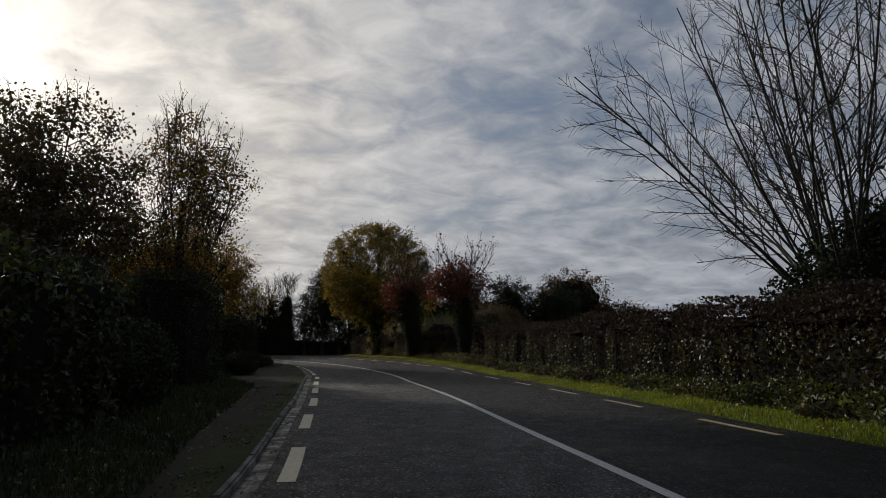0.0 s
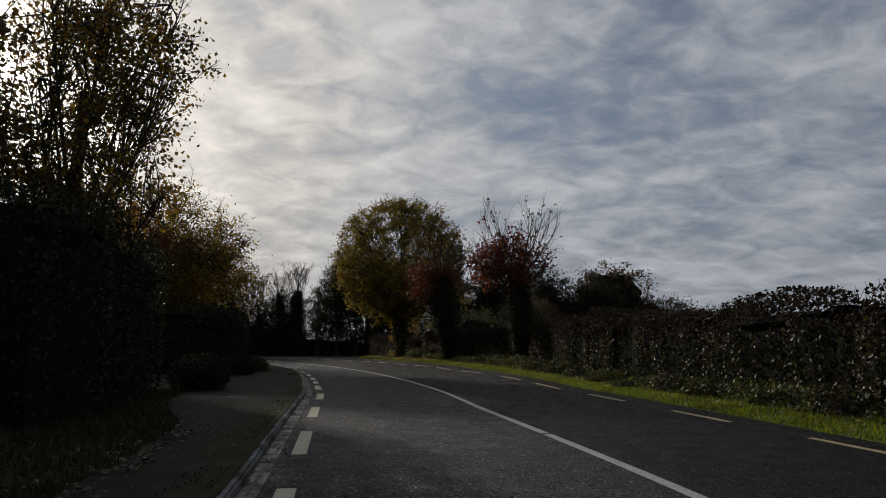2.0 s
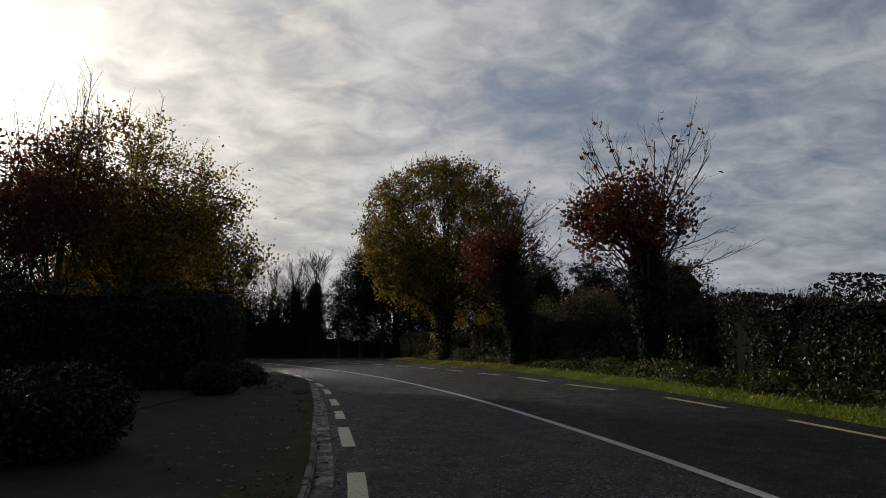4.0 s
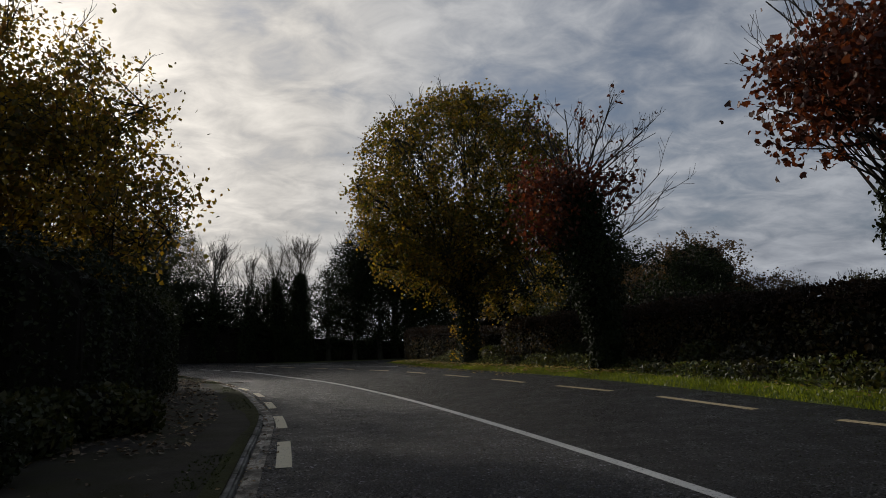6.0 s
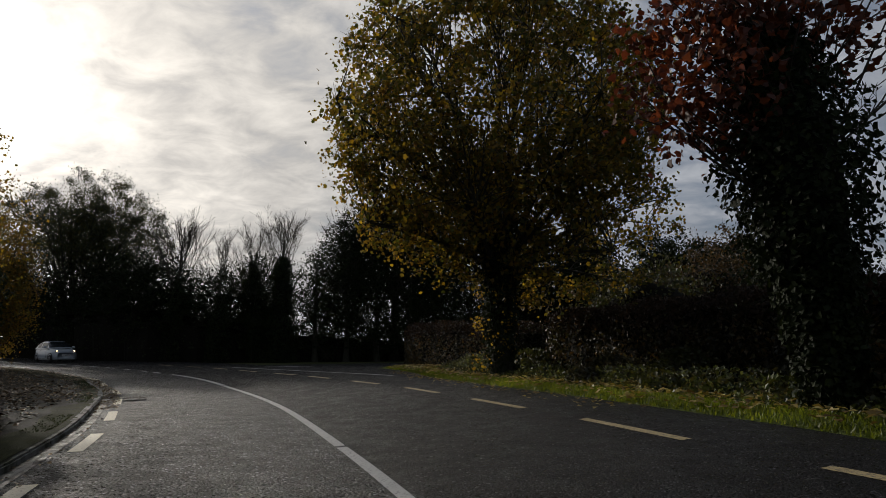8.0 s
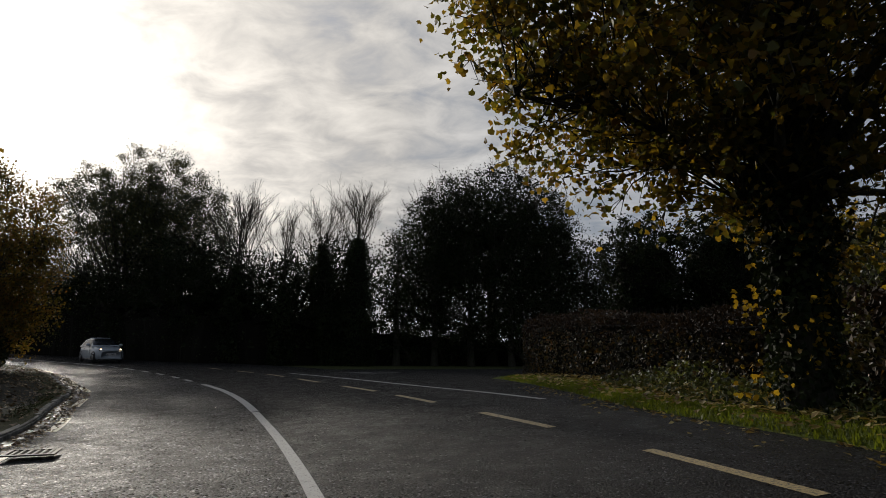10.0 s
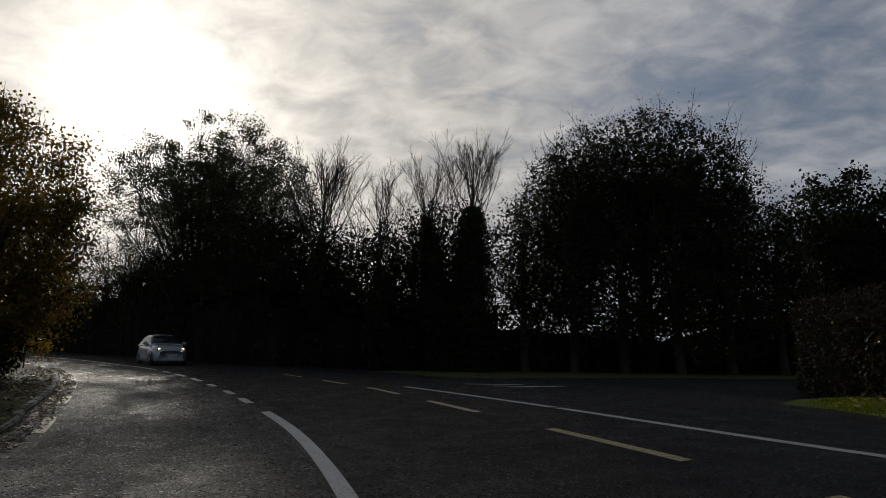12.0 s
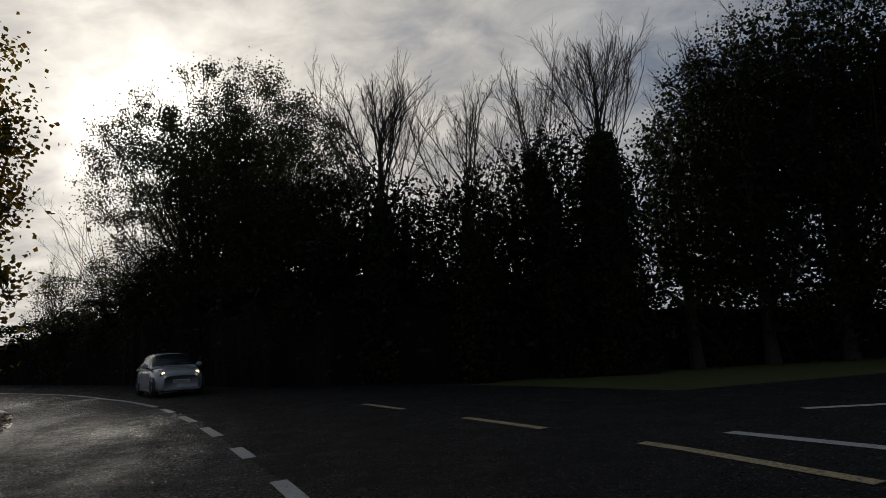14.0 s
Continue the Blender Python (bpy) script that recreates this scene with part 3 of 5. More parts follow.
def hedge(name, label, line, width, height, material, seed, density=110, size=0.07, round_top=0.25, rough=0.12, twigs=14, back=0.35, front=-1, core_cut=0.30, second=None, share=0.25,
          ends=True, heights=None, category="hedge", top=None):
    """A hedge along a line: a core coloured as inner shade, leaves over its faces and top, and shoots standing up.
    heights: by share of its length.
    """
    rng = np.random.default_rng(seed)
    c = smooth_line(line, 0.4)
    o = np.array([c[0, 0], c[0, 1], 0.0])
    root = thing(name, (o[0], o[1], ground_z(*o[:2])), label, category)
    n = len(c)
    t = np.gradient(c, axis=0)
    t /= np.linalg.norm(t, axis=1)[:, None]
    side = np.stack([t[:, 1], -t[:, 0]], 1)
    length = 0.4 * (n - 1)
    hs = np.interp(np.linspace(0, 1, n), *zip(*heights)) if heights else np.full(n, height)
    sz = project(c)
    gz = bank(*sz) - o[2] - root.location[2]
    # outline of the cross-section: (across, up, normal across, normal up) by arc share
    rt = round_top
    prof = [(-1, 0.0)] + [(-1, 1 - rt)] + [(-1 + rt * 0.6 * (1 - math.cos(a)), 1 - rt + rt * math.sin(a)) for a in np.linspace(0.2, np.pi / 2, 4)]
    prof += [(-x, z) for x, z in prof[::-1]]
    prof = np.array(prof)
    k = len(prof)
    wob = np.array([[noise.noise(Vector((c[i, 0] * 0.9, c[i, 1] * 0.9, j * 0.7 + seed))) for j in range(k)] for i in range(n)])
    half = width / 2
    taper = np.ones(n)
    if ends:
        e = np.minimum(np.arange(n), np.arange(n)[::-1]) * 0.4
        taper = np.clip(0.72 + e / 1.2 * 0.28, 0.72, 1.0)
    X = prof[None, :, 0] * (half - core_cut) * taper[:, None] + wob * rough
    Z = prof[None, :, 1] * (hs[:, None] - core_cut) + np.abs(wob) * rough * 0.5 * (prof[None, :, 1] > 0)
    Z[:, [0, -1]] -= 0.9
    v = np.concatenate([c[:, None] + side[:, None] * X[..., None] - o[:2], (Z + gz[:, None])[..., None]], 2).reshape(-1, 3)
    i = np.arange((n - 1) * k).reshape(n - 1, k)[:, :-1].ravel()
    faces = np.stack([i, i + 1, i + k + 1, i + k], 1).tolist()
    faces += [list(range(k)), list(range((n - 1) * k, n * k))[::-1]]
    # The core's flat dark colour does for shade between the leaves.
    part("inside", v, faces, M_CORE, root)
    # leaves over the outline
    seg = np.linalg.norm(np.diff(prof * [half, height], axis=0), axis=1)
    count = int(length * seg.sum() * density)
    j = rng.choice(k - 1, count, p=seg / seg.sum())
    if back < 1:
        j = j[(prof[j, 0] * front > -0.5) | (rng.uniform(size=count) < back)]
    m = len(j)
    u, w = rng.uniform(size=m), rng.uniform(0, n - 1.001, m)
    i0 = w.astype(int)
    f = (w - i0)[:, None]
    q = prof[j] * (1 - u[:, None]) + prof[j + 1] * u[:, None]
    dq = (prof[j + 1] - prof[j]) * [half, height]
    nq = np.stack([-dq[:, 1], dq[:, 0]], 1)
    nq /= np.linalg.norm(nq, axis=1)[:, None] + 1e-9
    cc, ss = c[i0] * (1 - f) + c[i0 + 1] * f, side[i0] * (1 - f) + side[i0 + 1] * f
    hh = hs[i0] * (1 - f[:, 0]) + hs[i0 + 1] * f[:, 0]
    bumpy = wob[i0, np.minimum(j, k - 1)] * rough * 1.3
    off = bumpy + 0.06 - rng.exponential(0.09, m)
    a = q[:, 0] * half * taper[i0] + nq[:, 0] * off
    zz = q[:, 1] * hh + nq[:, 1] * off + gz[i0]
    pts = np.concatenate([cc + ss * a[:, None] - o[:2], np.maximum(zz, 0.02)[:, None]], 1)
    nor = np.concatenate([ss * nq[:, :1], nq[:, 1:]], 1)
    cut = int(m * (1 - share)) if second else m
    order = rng.permutation(m)
    pts, nor = pts[order], nor[order]
    if top:
        high = q[order, 1] + rng.normal(size=m) * 0.07 > 0.70
        deep = pts[high][::3] - np.array([0, 0, 1.0]) * rng.uniform(0, 0.32, (len(pts[high][::3]), 1))
        lv, lf = leaves(np.vstack([pts[high], deep]), size * 0.9, rng, np.vstack([nor[high], nor[high][::3]]), 0.3, 1.5)
        part("top_foliage", lv, lf, top, root, "fine brown clipped twig ends", kind="stuff")
        pts, nor = pts[~high], nor[~high]
        cut = int(len(pts) * (1 - share)) if second else len(pts)
    lv, lf = leaves(pts[:cut], size, rng, nor[:cut], 0.35, 1.35)
    part("foliage", lv, lf, material, root, kind="stuff")
    if second:
        lv, lf = leaves(pts[cut:], size * 1.15, rng, nor[cut:], 0.35, 1.35)
        part("bright_foliage", lv, lf, second, root, kind="stuff")
    if ends:
        for e0, sign in ((0, -1), (n - 1, 1)):
            cnt = int(width * hs[e0] * density * 0.9)
            aa = rng.uniform(-1, 1, cnt) * half * 0.74
            zt = rng.uniform(0, 1, cnt) * hs[e0]
            pe = np.concatenate([c[e0] + side[e0] * aa[:, None] + t[e0] * sign * (0.12 + rng.normal(size=(cnt, 1)) * 0.06) - o[:2], (zt + gz[e0])[:, None]], 1)
            lv, lf = leaves(pe, size, rng, np.repeat([[*(t[e0] * sign), 0.1]], cnt, 0), 0.35, 1.35)
            part("end_foliage", lv, lf, material, root, kind="stuff")
    if twigs:
        lines = []
        for _ in range(int(length * twigs)):
            w = rng.uniform(0, n - 1.001)
            i0 = int(w)
            p = c[i0] + side[i0] * rng.uniform(-0.9, 0.9) * half * taper[i0] - o[:2]
            b = np.array([*p, hs[i0] + gz[i0] - 0.1])
            lines.append((bend(b, b + np.array([rng.normal() * 0.08, rng.normal() * 0.08, rng.uniform(0.1, 0.36)]), (0, 0, 0), 3), np.array([0.007, 0.005, 0.003])))
        tv, tf = tubes(lines, 3)
        part("shoot_fringe", tv, tf, M_TWIG, root, kind="stuff")
    return root


def shrub(name, label, x, y, blobs, material, seed, count=3500, size=0.06, twigs=40, category="shrub", z=None, core=True):
    """A low bush built of lumps."""
    rng = np.random.default_rng(seed)
    root = thing(name, (x, y, ground_z(x, y) if z is None else z), label, category)
    at = in_blob(blobs, count, rng, 0.25)
    at = at[at[:, 2] > 0.01]
    lv, lf = leaves(at, size, rng, at - np.array(blobs[0][:3]), 0.2, 1.4)
    part("foliage", lv, lf, material, root, kind="stuff")
    lines = []
    for _ in range(twigs):
        b = blobs[rng.integers(len(blobs))]
        p = np.array([b[0] + rng.normal() * 0.08, b[1] + rng.normal() * 0.08, 0.0])
        e = in_blob([b], 1, rng, 0.3)[0]
        lines.append((bend(p, e, (0, 0, 0.2), 5), np.linspace(0.014, 0.005, 5)))
    tv, tf = tubes(lines, 4)
    part("stem_tangle", tv, tf, M_TWIG, root)
    # Dark balls inside the lumps, coloured as the bush's own inner shade.
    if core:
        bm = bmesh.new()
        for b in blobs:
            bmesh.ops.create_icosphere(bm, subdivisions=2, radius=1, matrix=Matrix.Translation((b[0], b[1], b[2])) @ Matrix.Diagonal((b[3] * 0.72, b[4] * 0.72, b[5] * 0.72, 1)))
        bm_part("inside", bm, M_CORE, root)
    return root


# ---- ground, road, verges ----
def build_ground():
    def axis(lo, hi):
        return np.r_[[-2500, -1200, -600, -320, -200], np.arange(lo, hi + 1, 3.0), [200, 320, 600, 1200, 2500]]
    xs, ys = axis(-130, 130), axis(-110, 160)
    X, Y = np.meshgrid(xs, ys, indexing="ij")
    P = np.stack([X.ravel(), Y.ravel()], 1)
    s, d = project(P)
    z = np.where(np.abs(d) < 60, bank(s, d), 0.0) - 0.08
    v = np.concatenate([P, z[:, None]], 1)
    n = len(ys)
    i = (np.arange(len(xs) - 1)[:, None] * n + np.arange(n - 1)[None]).ravel()
    ob = part("ground", v, np.stack([i, i + n, i + n + 1, i + 1], 1), M_FIELD, smooth=True)
    tagged(ob, "open grass fields reaching to the horizon", "ground", kind="structure")


build_ground()
s_all = np.arange(S0, S1, 0.5)
S_CORNER = float(project([(-11.2, 68.0)])[0][0])                  # where the verge ends at the side road
right_edge = np.where(s_all < S_CORNER, D_GRASS(s_all) + 0.35, np.interp(s_all, [S_CORNER, S_CORNER + 3, s_of_y(76), s_of_y(84), S1], [6.5, 8.0, 7.0, 4.8, 4.5]))
right_edge = np.where(s_all < s_of_y(-30), 3.6, right_edge)
rv, rf = strip(s_all, D_KERB(s_all) + 0.0, 0 * s_all, 0.0, 4)
rv2, rf2 = strip(s_all, 0 * s_all, right_edge, 0.0, 18)
road = tagged(part("road", np.vstack([rv, rv2]), np.vstack([rf, rf2 + len(rv)]), M_ROAD, smooth=True), "dark grey asphalt country road bending to one side, damp and worn", "road", kind="structure")
road.data.materials.append(M_ROAD_NEW)
road.data.polygons.foreach_set("material_index", np.r_[np.zeros(len(rf), int), np.ones(len(rf2), int)])


def build_side_road():
    c = smooth_line([(-17, 69.0), (-10, 74.5), (0, 79.5), (14, 84), (40, 90), (90, 98)], 1.0)
    t = np.gradient(c, axis=0)
    t /= np.linalg.norm(t, axis=1)[:, None]
    nrm = np.stack([t[:, 1], -t[:, 0]], 1)
    w = np.interp(np.arange(len(c)), [0, 10, 20, 120], [7.0, 5.5, 3.6, 3.4])
    rows = [np.concatenate([c + nrm * (w * k)[:, None], np.zeros((len(c), 1))], 1) for k in (-1, -0.5, 0, 0.5, 1)]
    v = np.stack(rows, 1)
    s, d = project(v[..., :2].reshape(-1, 2))
    v[..., 2] = (bank(s, d) - 0.006).reshape(v.shape[:2])
    k = 5
    i = np.arange((len(c) - 1) * k).reshape(-1, k)[:, :-1].ravel()
    tagged(part("side_road", v.reshape(-1, 3), np.stack([i, i + 1, i + k + 1, i + k], 1)[:, ::-1], M_ROAD_NEW, smooth=True), "asphalt side road joining at the bend", "road", kind="structure")


build_side_road()

# raised footpath on the inside of the bend, with the kerb in front of it
s_path = np.arange(s_of_y(-40), S1 - 5, 0.5)
path_width = np.interp(s_path, [s_of_y(v) for v in (-40, 5, 8, 12, 19, 23, 30, 37, 44, 52, 60, 70)], [0.6, 0.6, 0.9, 1.1, 1.35, 2.6, 3.2, 2.3, 1.9, 1.8, 1.4, 1.4])
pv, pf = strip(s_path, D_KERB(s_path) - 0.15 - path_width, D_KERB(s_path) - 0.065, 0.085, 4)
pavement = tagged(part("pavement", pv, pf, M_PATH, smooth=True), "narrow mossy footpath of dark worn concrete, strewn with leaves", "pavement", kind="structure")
bv, bf = strip(s_path, D_KERB(s_path) - 16 + 0 * s_path, D_KERB(s_path) - 0.12 - path_width, 0.10, 6)
tagged(part("left_bank", bv, bf, M_EARTH, smooth=True), "dark soil and leaf mould beside the footpath", "ground", kind="structure")
s_verge = np.append(np.arange(s_of_y(-40), S_CORNER - 0.2, 0.5), S_CORNER)
verge_in = D_GRASS(s_verge)
gv, gf = strip(s_verge, verge_in, verge_in + 0.45, 0.004, 2, 0.075)
gv2, gf2 = strip(s_verge, verge_in + 0.45, verge_in + 7.0, 0.079, 6, 0.10)
verge = tagged(part("grass_verge", np.vstack([gv, gv2]), np.vstack([gf, gf2 + len(gv)]), M_TURF, smooth=True), "strip of bright green mown grass along the road", "grass verge", kind="structure")


ms_s = np.arange(s_of_y(3), s_of_y(80), 0.4)
ms_w = np.array([0.42 + 0.5 * noise.noise(Vector((q * 0.45, 5.5, 0))) for q in ms_s]).clip(0.12, 0.9) * np.interp(ms_s, [s_of_y(v) for v in (3, 24, 36, 42, 58)], [0.85, 0.8, 0.3, 0.8, 1.3])
mv, mf = strip(ms_s, D_KERB(ms_s) - 0.075 - ms_w, D_KERB(ms_s) - 0.07, 0.0905, 3)
part("moss_strip", mv, mf, M_MOSS, pavement, "green moss creeping in from the kerb")


def kerb_stone_mesh():
    bm = bmesh.new()
    bmesh.ops.create_cube(bm, size=1, matrix=Matrix.Translation((0, 0, 0.0)) @ Matrix.Diagonal((0.14, 0.90, 0.24, 1)))
    bmesh.ops.bevel(bm, geom=[e for e in bm.edges if all(v.co.z > 0 for v in e.verts)], offset=0.022, segments=2, affect="EDGES")
    me = bpy.data.meshes.new("kerb_stone")
    bm.to_mesh(me)
    bm.free()
    me.materials.append(M_KERB)
    return me


kerb = thing("kerb", (0, 0, 0), "row of pale concrete kerb stones, chipped and mossy", "kerb", kind="structure")
_stone, _rk = kerb_stone_mesh(), random.Random(4)
_s = s_of_y(-12)
while _s < s_of_y(88):
    xy0, xy1 = place(_s, D_KERB(_s) - 0.07), place(_s + 0.92, D_KERB(_s + 0.92) - 0.07)
    st = new("kerb_stone", _stone)
    st.parent = kerb
    mid = (xy0 + xy1) / 2
    st.location = (mid[0], mid[1], float(bank(np.array([_s]), np.array([-3.0]))[0]) - 0.040 + _rk.uniform(-0.006, 0.006))
    st.rotation_euler = (0, _rk.uniform(-0.02, 0.02), math.atan2(xy1[1] - xy0[1], xy1[0] - xy0[0]) - math.pi / 2)
    _s += 0.92


gt_s = np.arange(s_of_y(-10), s_of_y(88), 0.5)
gt_v, gt_f = strip(gt_s, D_KERB(gt_s) + 0.003, D_KERB(gt_s) + 0.17, 0.005, 2)
part("gutter", gt_v, gt_f, M_GUTTER, road, "wet dirty gutter along the kerb")
_rs, _s = random.Random(8), s_of_y(2)
while _s < s_of_y(62):
    _len = _rs.uniform(0.5, 2.6)
    q_ = np.linspace(_s, _s + _len, 9)
    in_ = D_KERB(q_) + 0.075 + np.array([_rs.uniform(-0.015, 0.02) for _ in q_])
    wide = np.sin(np.linspace(0.12, math.pi - 0.12, 9)) * np.array([_rs.uniform(0.02, 0.06) for _ in q_])
    sv, sf = strip(q_, in_, in_ + wide, 0.009, 2)
    part("silt_streak", sv, sf, M_SILT, road, "pale washed silt and leaf fragments")
    _s += _len + _rs.uniform(0.3, 2.6)


# ---- road markings ----
def paint(name, s_from, s_to, d_of, width, material, label=""):
    s = np.linspace(s_from, s_to, max(3, int((s_to - s_from) / 0.5) + 1))
    d = np.array([float(d_of(q)) for q in s])
    v, f = strip(s, d - width / 2, d + width / 2, 0.006, 2)
    return part(name, v, f, material, road, label)


def s_on(d_of, y):
    """Arc length at which the line d_of passes y."""
    q = np.arange(S0, S1, 0.25)
    return float(np.interp(y, place(q, d_of(q))[:, 1], q))


for y0, y1 in ((-1.9, 0.1), (1.9, 3.8), (5.66, 7.57), (9.3, 11.2), (12.85, 14.75), (16.4, 18.3), (20.05, 21.9), (23.7, 25.45), (27.0, 28.8), (29.9, 31.2), (32.3, 33.85), (35.45, 37.25),
               (38.65, 40.4), (41.95, 43.55), (45.3, 46.9), (48.6, 50.25), (51.9, 53.5), (55.2, 56.8), (58.5, 60.1), (61.7, 63.1), (64.8, 66.1), (67.8, 69.0), (70.6, 71.8), (73.2, 74.3), (75.6, 76.6), (77.8, 78.7), (79.8, 80.6)):
    paint("edge_dash", s_on(D_LEFT, y0), s_on(D_LEFT, y1), D_LEFT, 0.16, M_CREAM)
for y0, y1 in ((1.0, 2.9), (4.8, 6.7), (8.57, 10.49), (12.5, 14.3), (15.9, 17.95), (19.7, 21.5), (23.6, 25.6), (27.7, 29.7), (31.2, 33.1), (34.9, 36.9), (38.1, 40.2), (41.5, 43.4), (44.85, 46.7), (48.2, 50.0), (51.55, 53.3), (54.9, 56.6),
               (58.25, 59.95), (61.1, 63.0), (64.7, 66.4), (67.75, 69.45), (70.6, 72.0), (73.5, 74.8)):
    paint("verge_dash", s_on(D_RIGHT, y0), s_on(D_RIGHT, y1), D_RIGHT, 0.13, M_YELLOW, "worn yellowish edge mark")
_zero = lambda q: 0.0
for y0, y1 in ((-55, 4.6), (4.68, 18.16), (18.24, 32.5), (32.58, 45.7), (45.8, 57.9), (58.0, 64.5), (65.7, 66.5), (67.3, 68.1), (69.2, 69.9), (70.95, 72.0), (72.85, 74.0), (74.95, 76.0), (76.7, 84), (84.1, 93)):
    paint("centre_line", s_of_y(y0), s_of_y(y1), _zero, 0.125 if y1 < 64.5 else 0.15, M_WHITE, "solid white centre line" if y1 - y0 > 3 else "white centre dash")
D_STOP = beside([(-9.5, 58.65), (-10.95, 60.55), (-12.75, 62.6), (-16.2, 66.8), (-20.2, 70.95), (-21.6, 72.5)])
for y0, y1 in ((58.8, 65.4), (65.5, 69.9)):
    paint("stop_line", s_on(D_STOP, y0), s_on(D_STOP, y1), D_STOP, 0.17, M_WHITE, "worn white line across the side road")
for x0, y0, x1, y1 in ((-18.2, 71.8, -16.7, 72.15), (-16.8, 70.9, -15.6, 72.0), (-17.3, 71.2, -15.9, 71.6)):
    (sa, sb), (da, db) = project([(x0, y0), (x1, y1)])
    n_ = np.array([y0 - y1, x1 - x0]) / math.hypot(x1 - x0, y1 - y0) * 0.09
    q_ = np.array([(x0, y0) + n_, (x1, y1) + n_, (x1, y1) - n_, (x0, y0) - n_])
    part("worn_mark", np.concatenate([q_, (bank(*project(q_)) + 0.006)[:, None]], 1), [[3, 2, 1, 0]], M_WHITE, road, "faded white road marking")


# ---- hedges ----
hedge("roadside_hedge", "clipped thorn hedge, dark brown and green, leafy at the foot", [(9.2, -14), (8.3, -2), (7.3, 9), (6.7, 15), (6.0, 20), (5.0, 26), (3.9, 31), (2.6, 36.3)],
      1.5, 2.25, M_HEDGE, 11, density=225, size=0.068, rough=0.34, twigs=30, second=M_OLIVE, share=0.2, round_top=0.14, back=0.15, top=M_TWIG_END, heights=[(0, 2.0), (0.5, 2.05), (1, 2.12)])
hedge("roadside_hedge", "lower clipped thorn hedge with brambles at its foot", [(2.9, 37.2), (2.0, 41), (0.7, 45.5), (-0.9, 50.5), (-2.9, 55.5), (-4.2, 58.6)],
      1.4, 1.95, M_HEDGE, 12, density=260, size=0.075, rough=0.2, twigs=30, second=M_RUSSET, share=0.3, round_top=0.14, back=0.15, top=M_TWIG_END)
hedge("corner_hedge", "neatly clipped brown beech hedge with a rounded corner", [(-5.0, 60.0), (-6.5, 63.2), (-8.2, 66.4), (-9.6, 69.4), (-9.4, 71.6), (-6.5, 73.4), (0, 76.0), (10, 79)],
      1.5, 2.15, M_HEDGE, 13, density=205, size=0.065, rough=0.12, twigs=16, second=M_RUSSET, share=0.35, round_top=0.22, back=1.0, top=M_TWIG_END, heights=[(0, 1.62), (0.1, 1.74), (0.22, 1.95), (1, 2.0)])
hedge("garden_hedge", "tall dark evergreen garden hedge beside the footpath", [(-7.6, 17.2), (-8.6, 20.4), (-9.6, 24.2)], 2.2, 3.25, M_BOX, 14, density=190, size=0.055, rough=0.22, twigs=6, round_top=0.2, back=1.0)
hedge("garden_hedge", "long dark evergreen hedge following the footpath", [(-12.2, 36.4), (-13.6, 40.5), (-15.0, 44.6), (-17.0, 49.6)], 2.6, 2.75, M_BOX, 15, density=170, size=0.06, rough=0.25, twigs=5, round_top=0.22, back=1.0)
hedge("overgrown_hedge", "overgrown dark hedge beside the gate", [(-4.4, -14), (-4.6, -4), (-5.1, 4), (-5.7, 9.4)], 2.0, 2.3, M_BOX, 16, density=170, size=0.07, rough=0.4, twigs=16, second=M_OLIVE, share=0.3, back=0.2, front=1, round_top=0.25)
hedge("overgrown_bank", "dark ivy thicket behind the field gate", [(-8.4, 5.0), (-9.1, 12.0), (-10.0, 16.6), (-12.4, 22.5), (-13.6, 30)], 1.8, 3.0, M_IVY, 18, density=120, size=0.075, rough=0.4, twigs=6, back=0.2, front=1)
hedge("low_hedge", "low dark hedge between gate and garden", [(-7.6, 15.9), (-8.0, 17.0)], 1.3, 1.65, M_BOX, 17, density=150, size=0.06, rough=0.25, twigs=4, back=1.0)

# ---- shrubs on the left ----
shrub("box_bush", "clipped round green bush by the driveway", -8.3, 25.7, [(0, 0, 0.45, 0.75, 0.95, 0.55), (0.1, 0.3, 0.55, 0.6, 0.6, 0.45)], M_BOX, 21, 5000, 0.045)
shrub("box_bush", "small rounded green bush at the hedge end", -10.2, 34.2, [(0, 0, 0.4, 0.6, 0.6, 0.45)], M_BOX, 22, 2600, 0.05)
for k, (bx, by) in enumerate(((-11.0, 35.7), (-11.3, 36.8), (-10.9, 37.6))):
    shrub("low_shrub", "low grey-green shrub under the hedge", bx, by, [(0, 0, 0.35, 0.6, 0.6, 0.42), (0.3, 0.2, 0.3, 0.4, 0.4, 0.35)], M_OLIVE, 23 + k, 1500, 0.075)
for k, (bx, by, h) in enumerate(((2.1, 33.6, 0.5), (1.6, 36.0, 0.45), (3.4, 29.5, 0.4), (0.2, 43.6, 0.75), (-0.2, 45.4, 0.8), (-1.6, 49.4, 0.6), (-2.6, 51.8, 0.8), (-3.6, 53.6, 0.65), (4.6, 25.0, 0.4), (-7.6, 63.2, 0.4), (-5.2, 58.6, 0.8))):
    shrub("bramble", "tangled bramble and nettles at the foot of the hedge", bx, by, [(0, 0, h * 0.5, 0.7, 0.9, h * 0.6), (0.3, 0.8, h * 0.4, 0.5, 0.6, h * 0.5)], M_HEDGE if k % 2 else M_OLIVE, 40 + k, 1100, 0.08, 50, core=False)

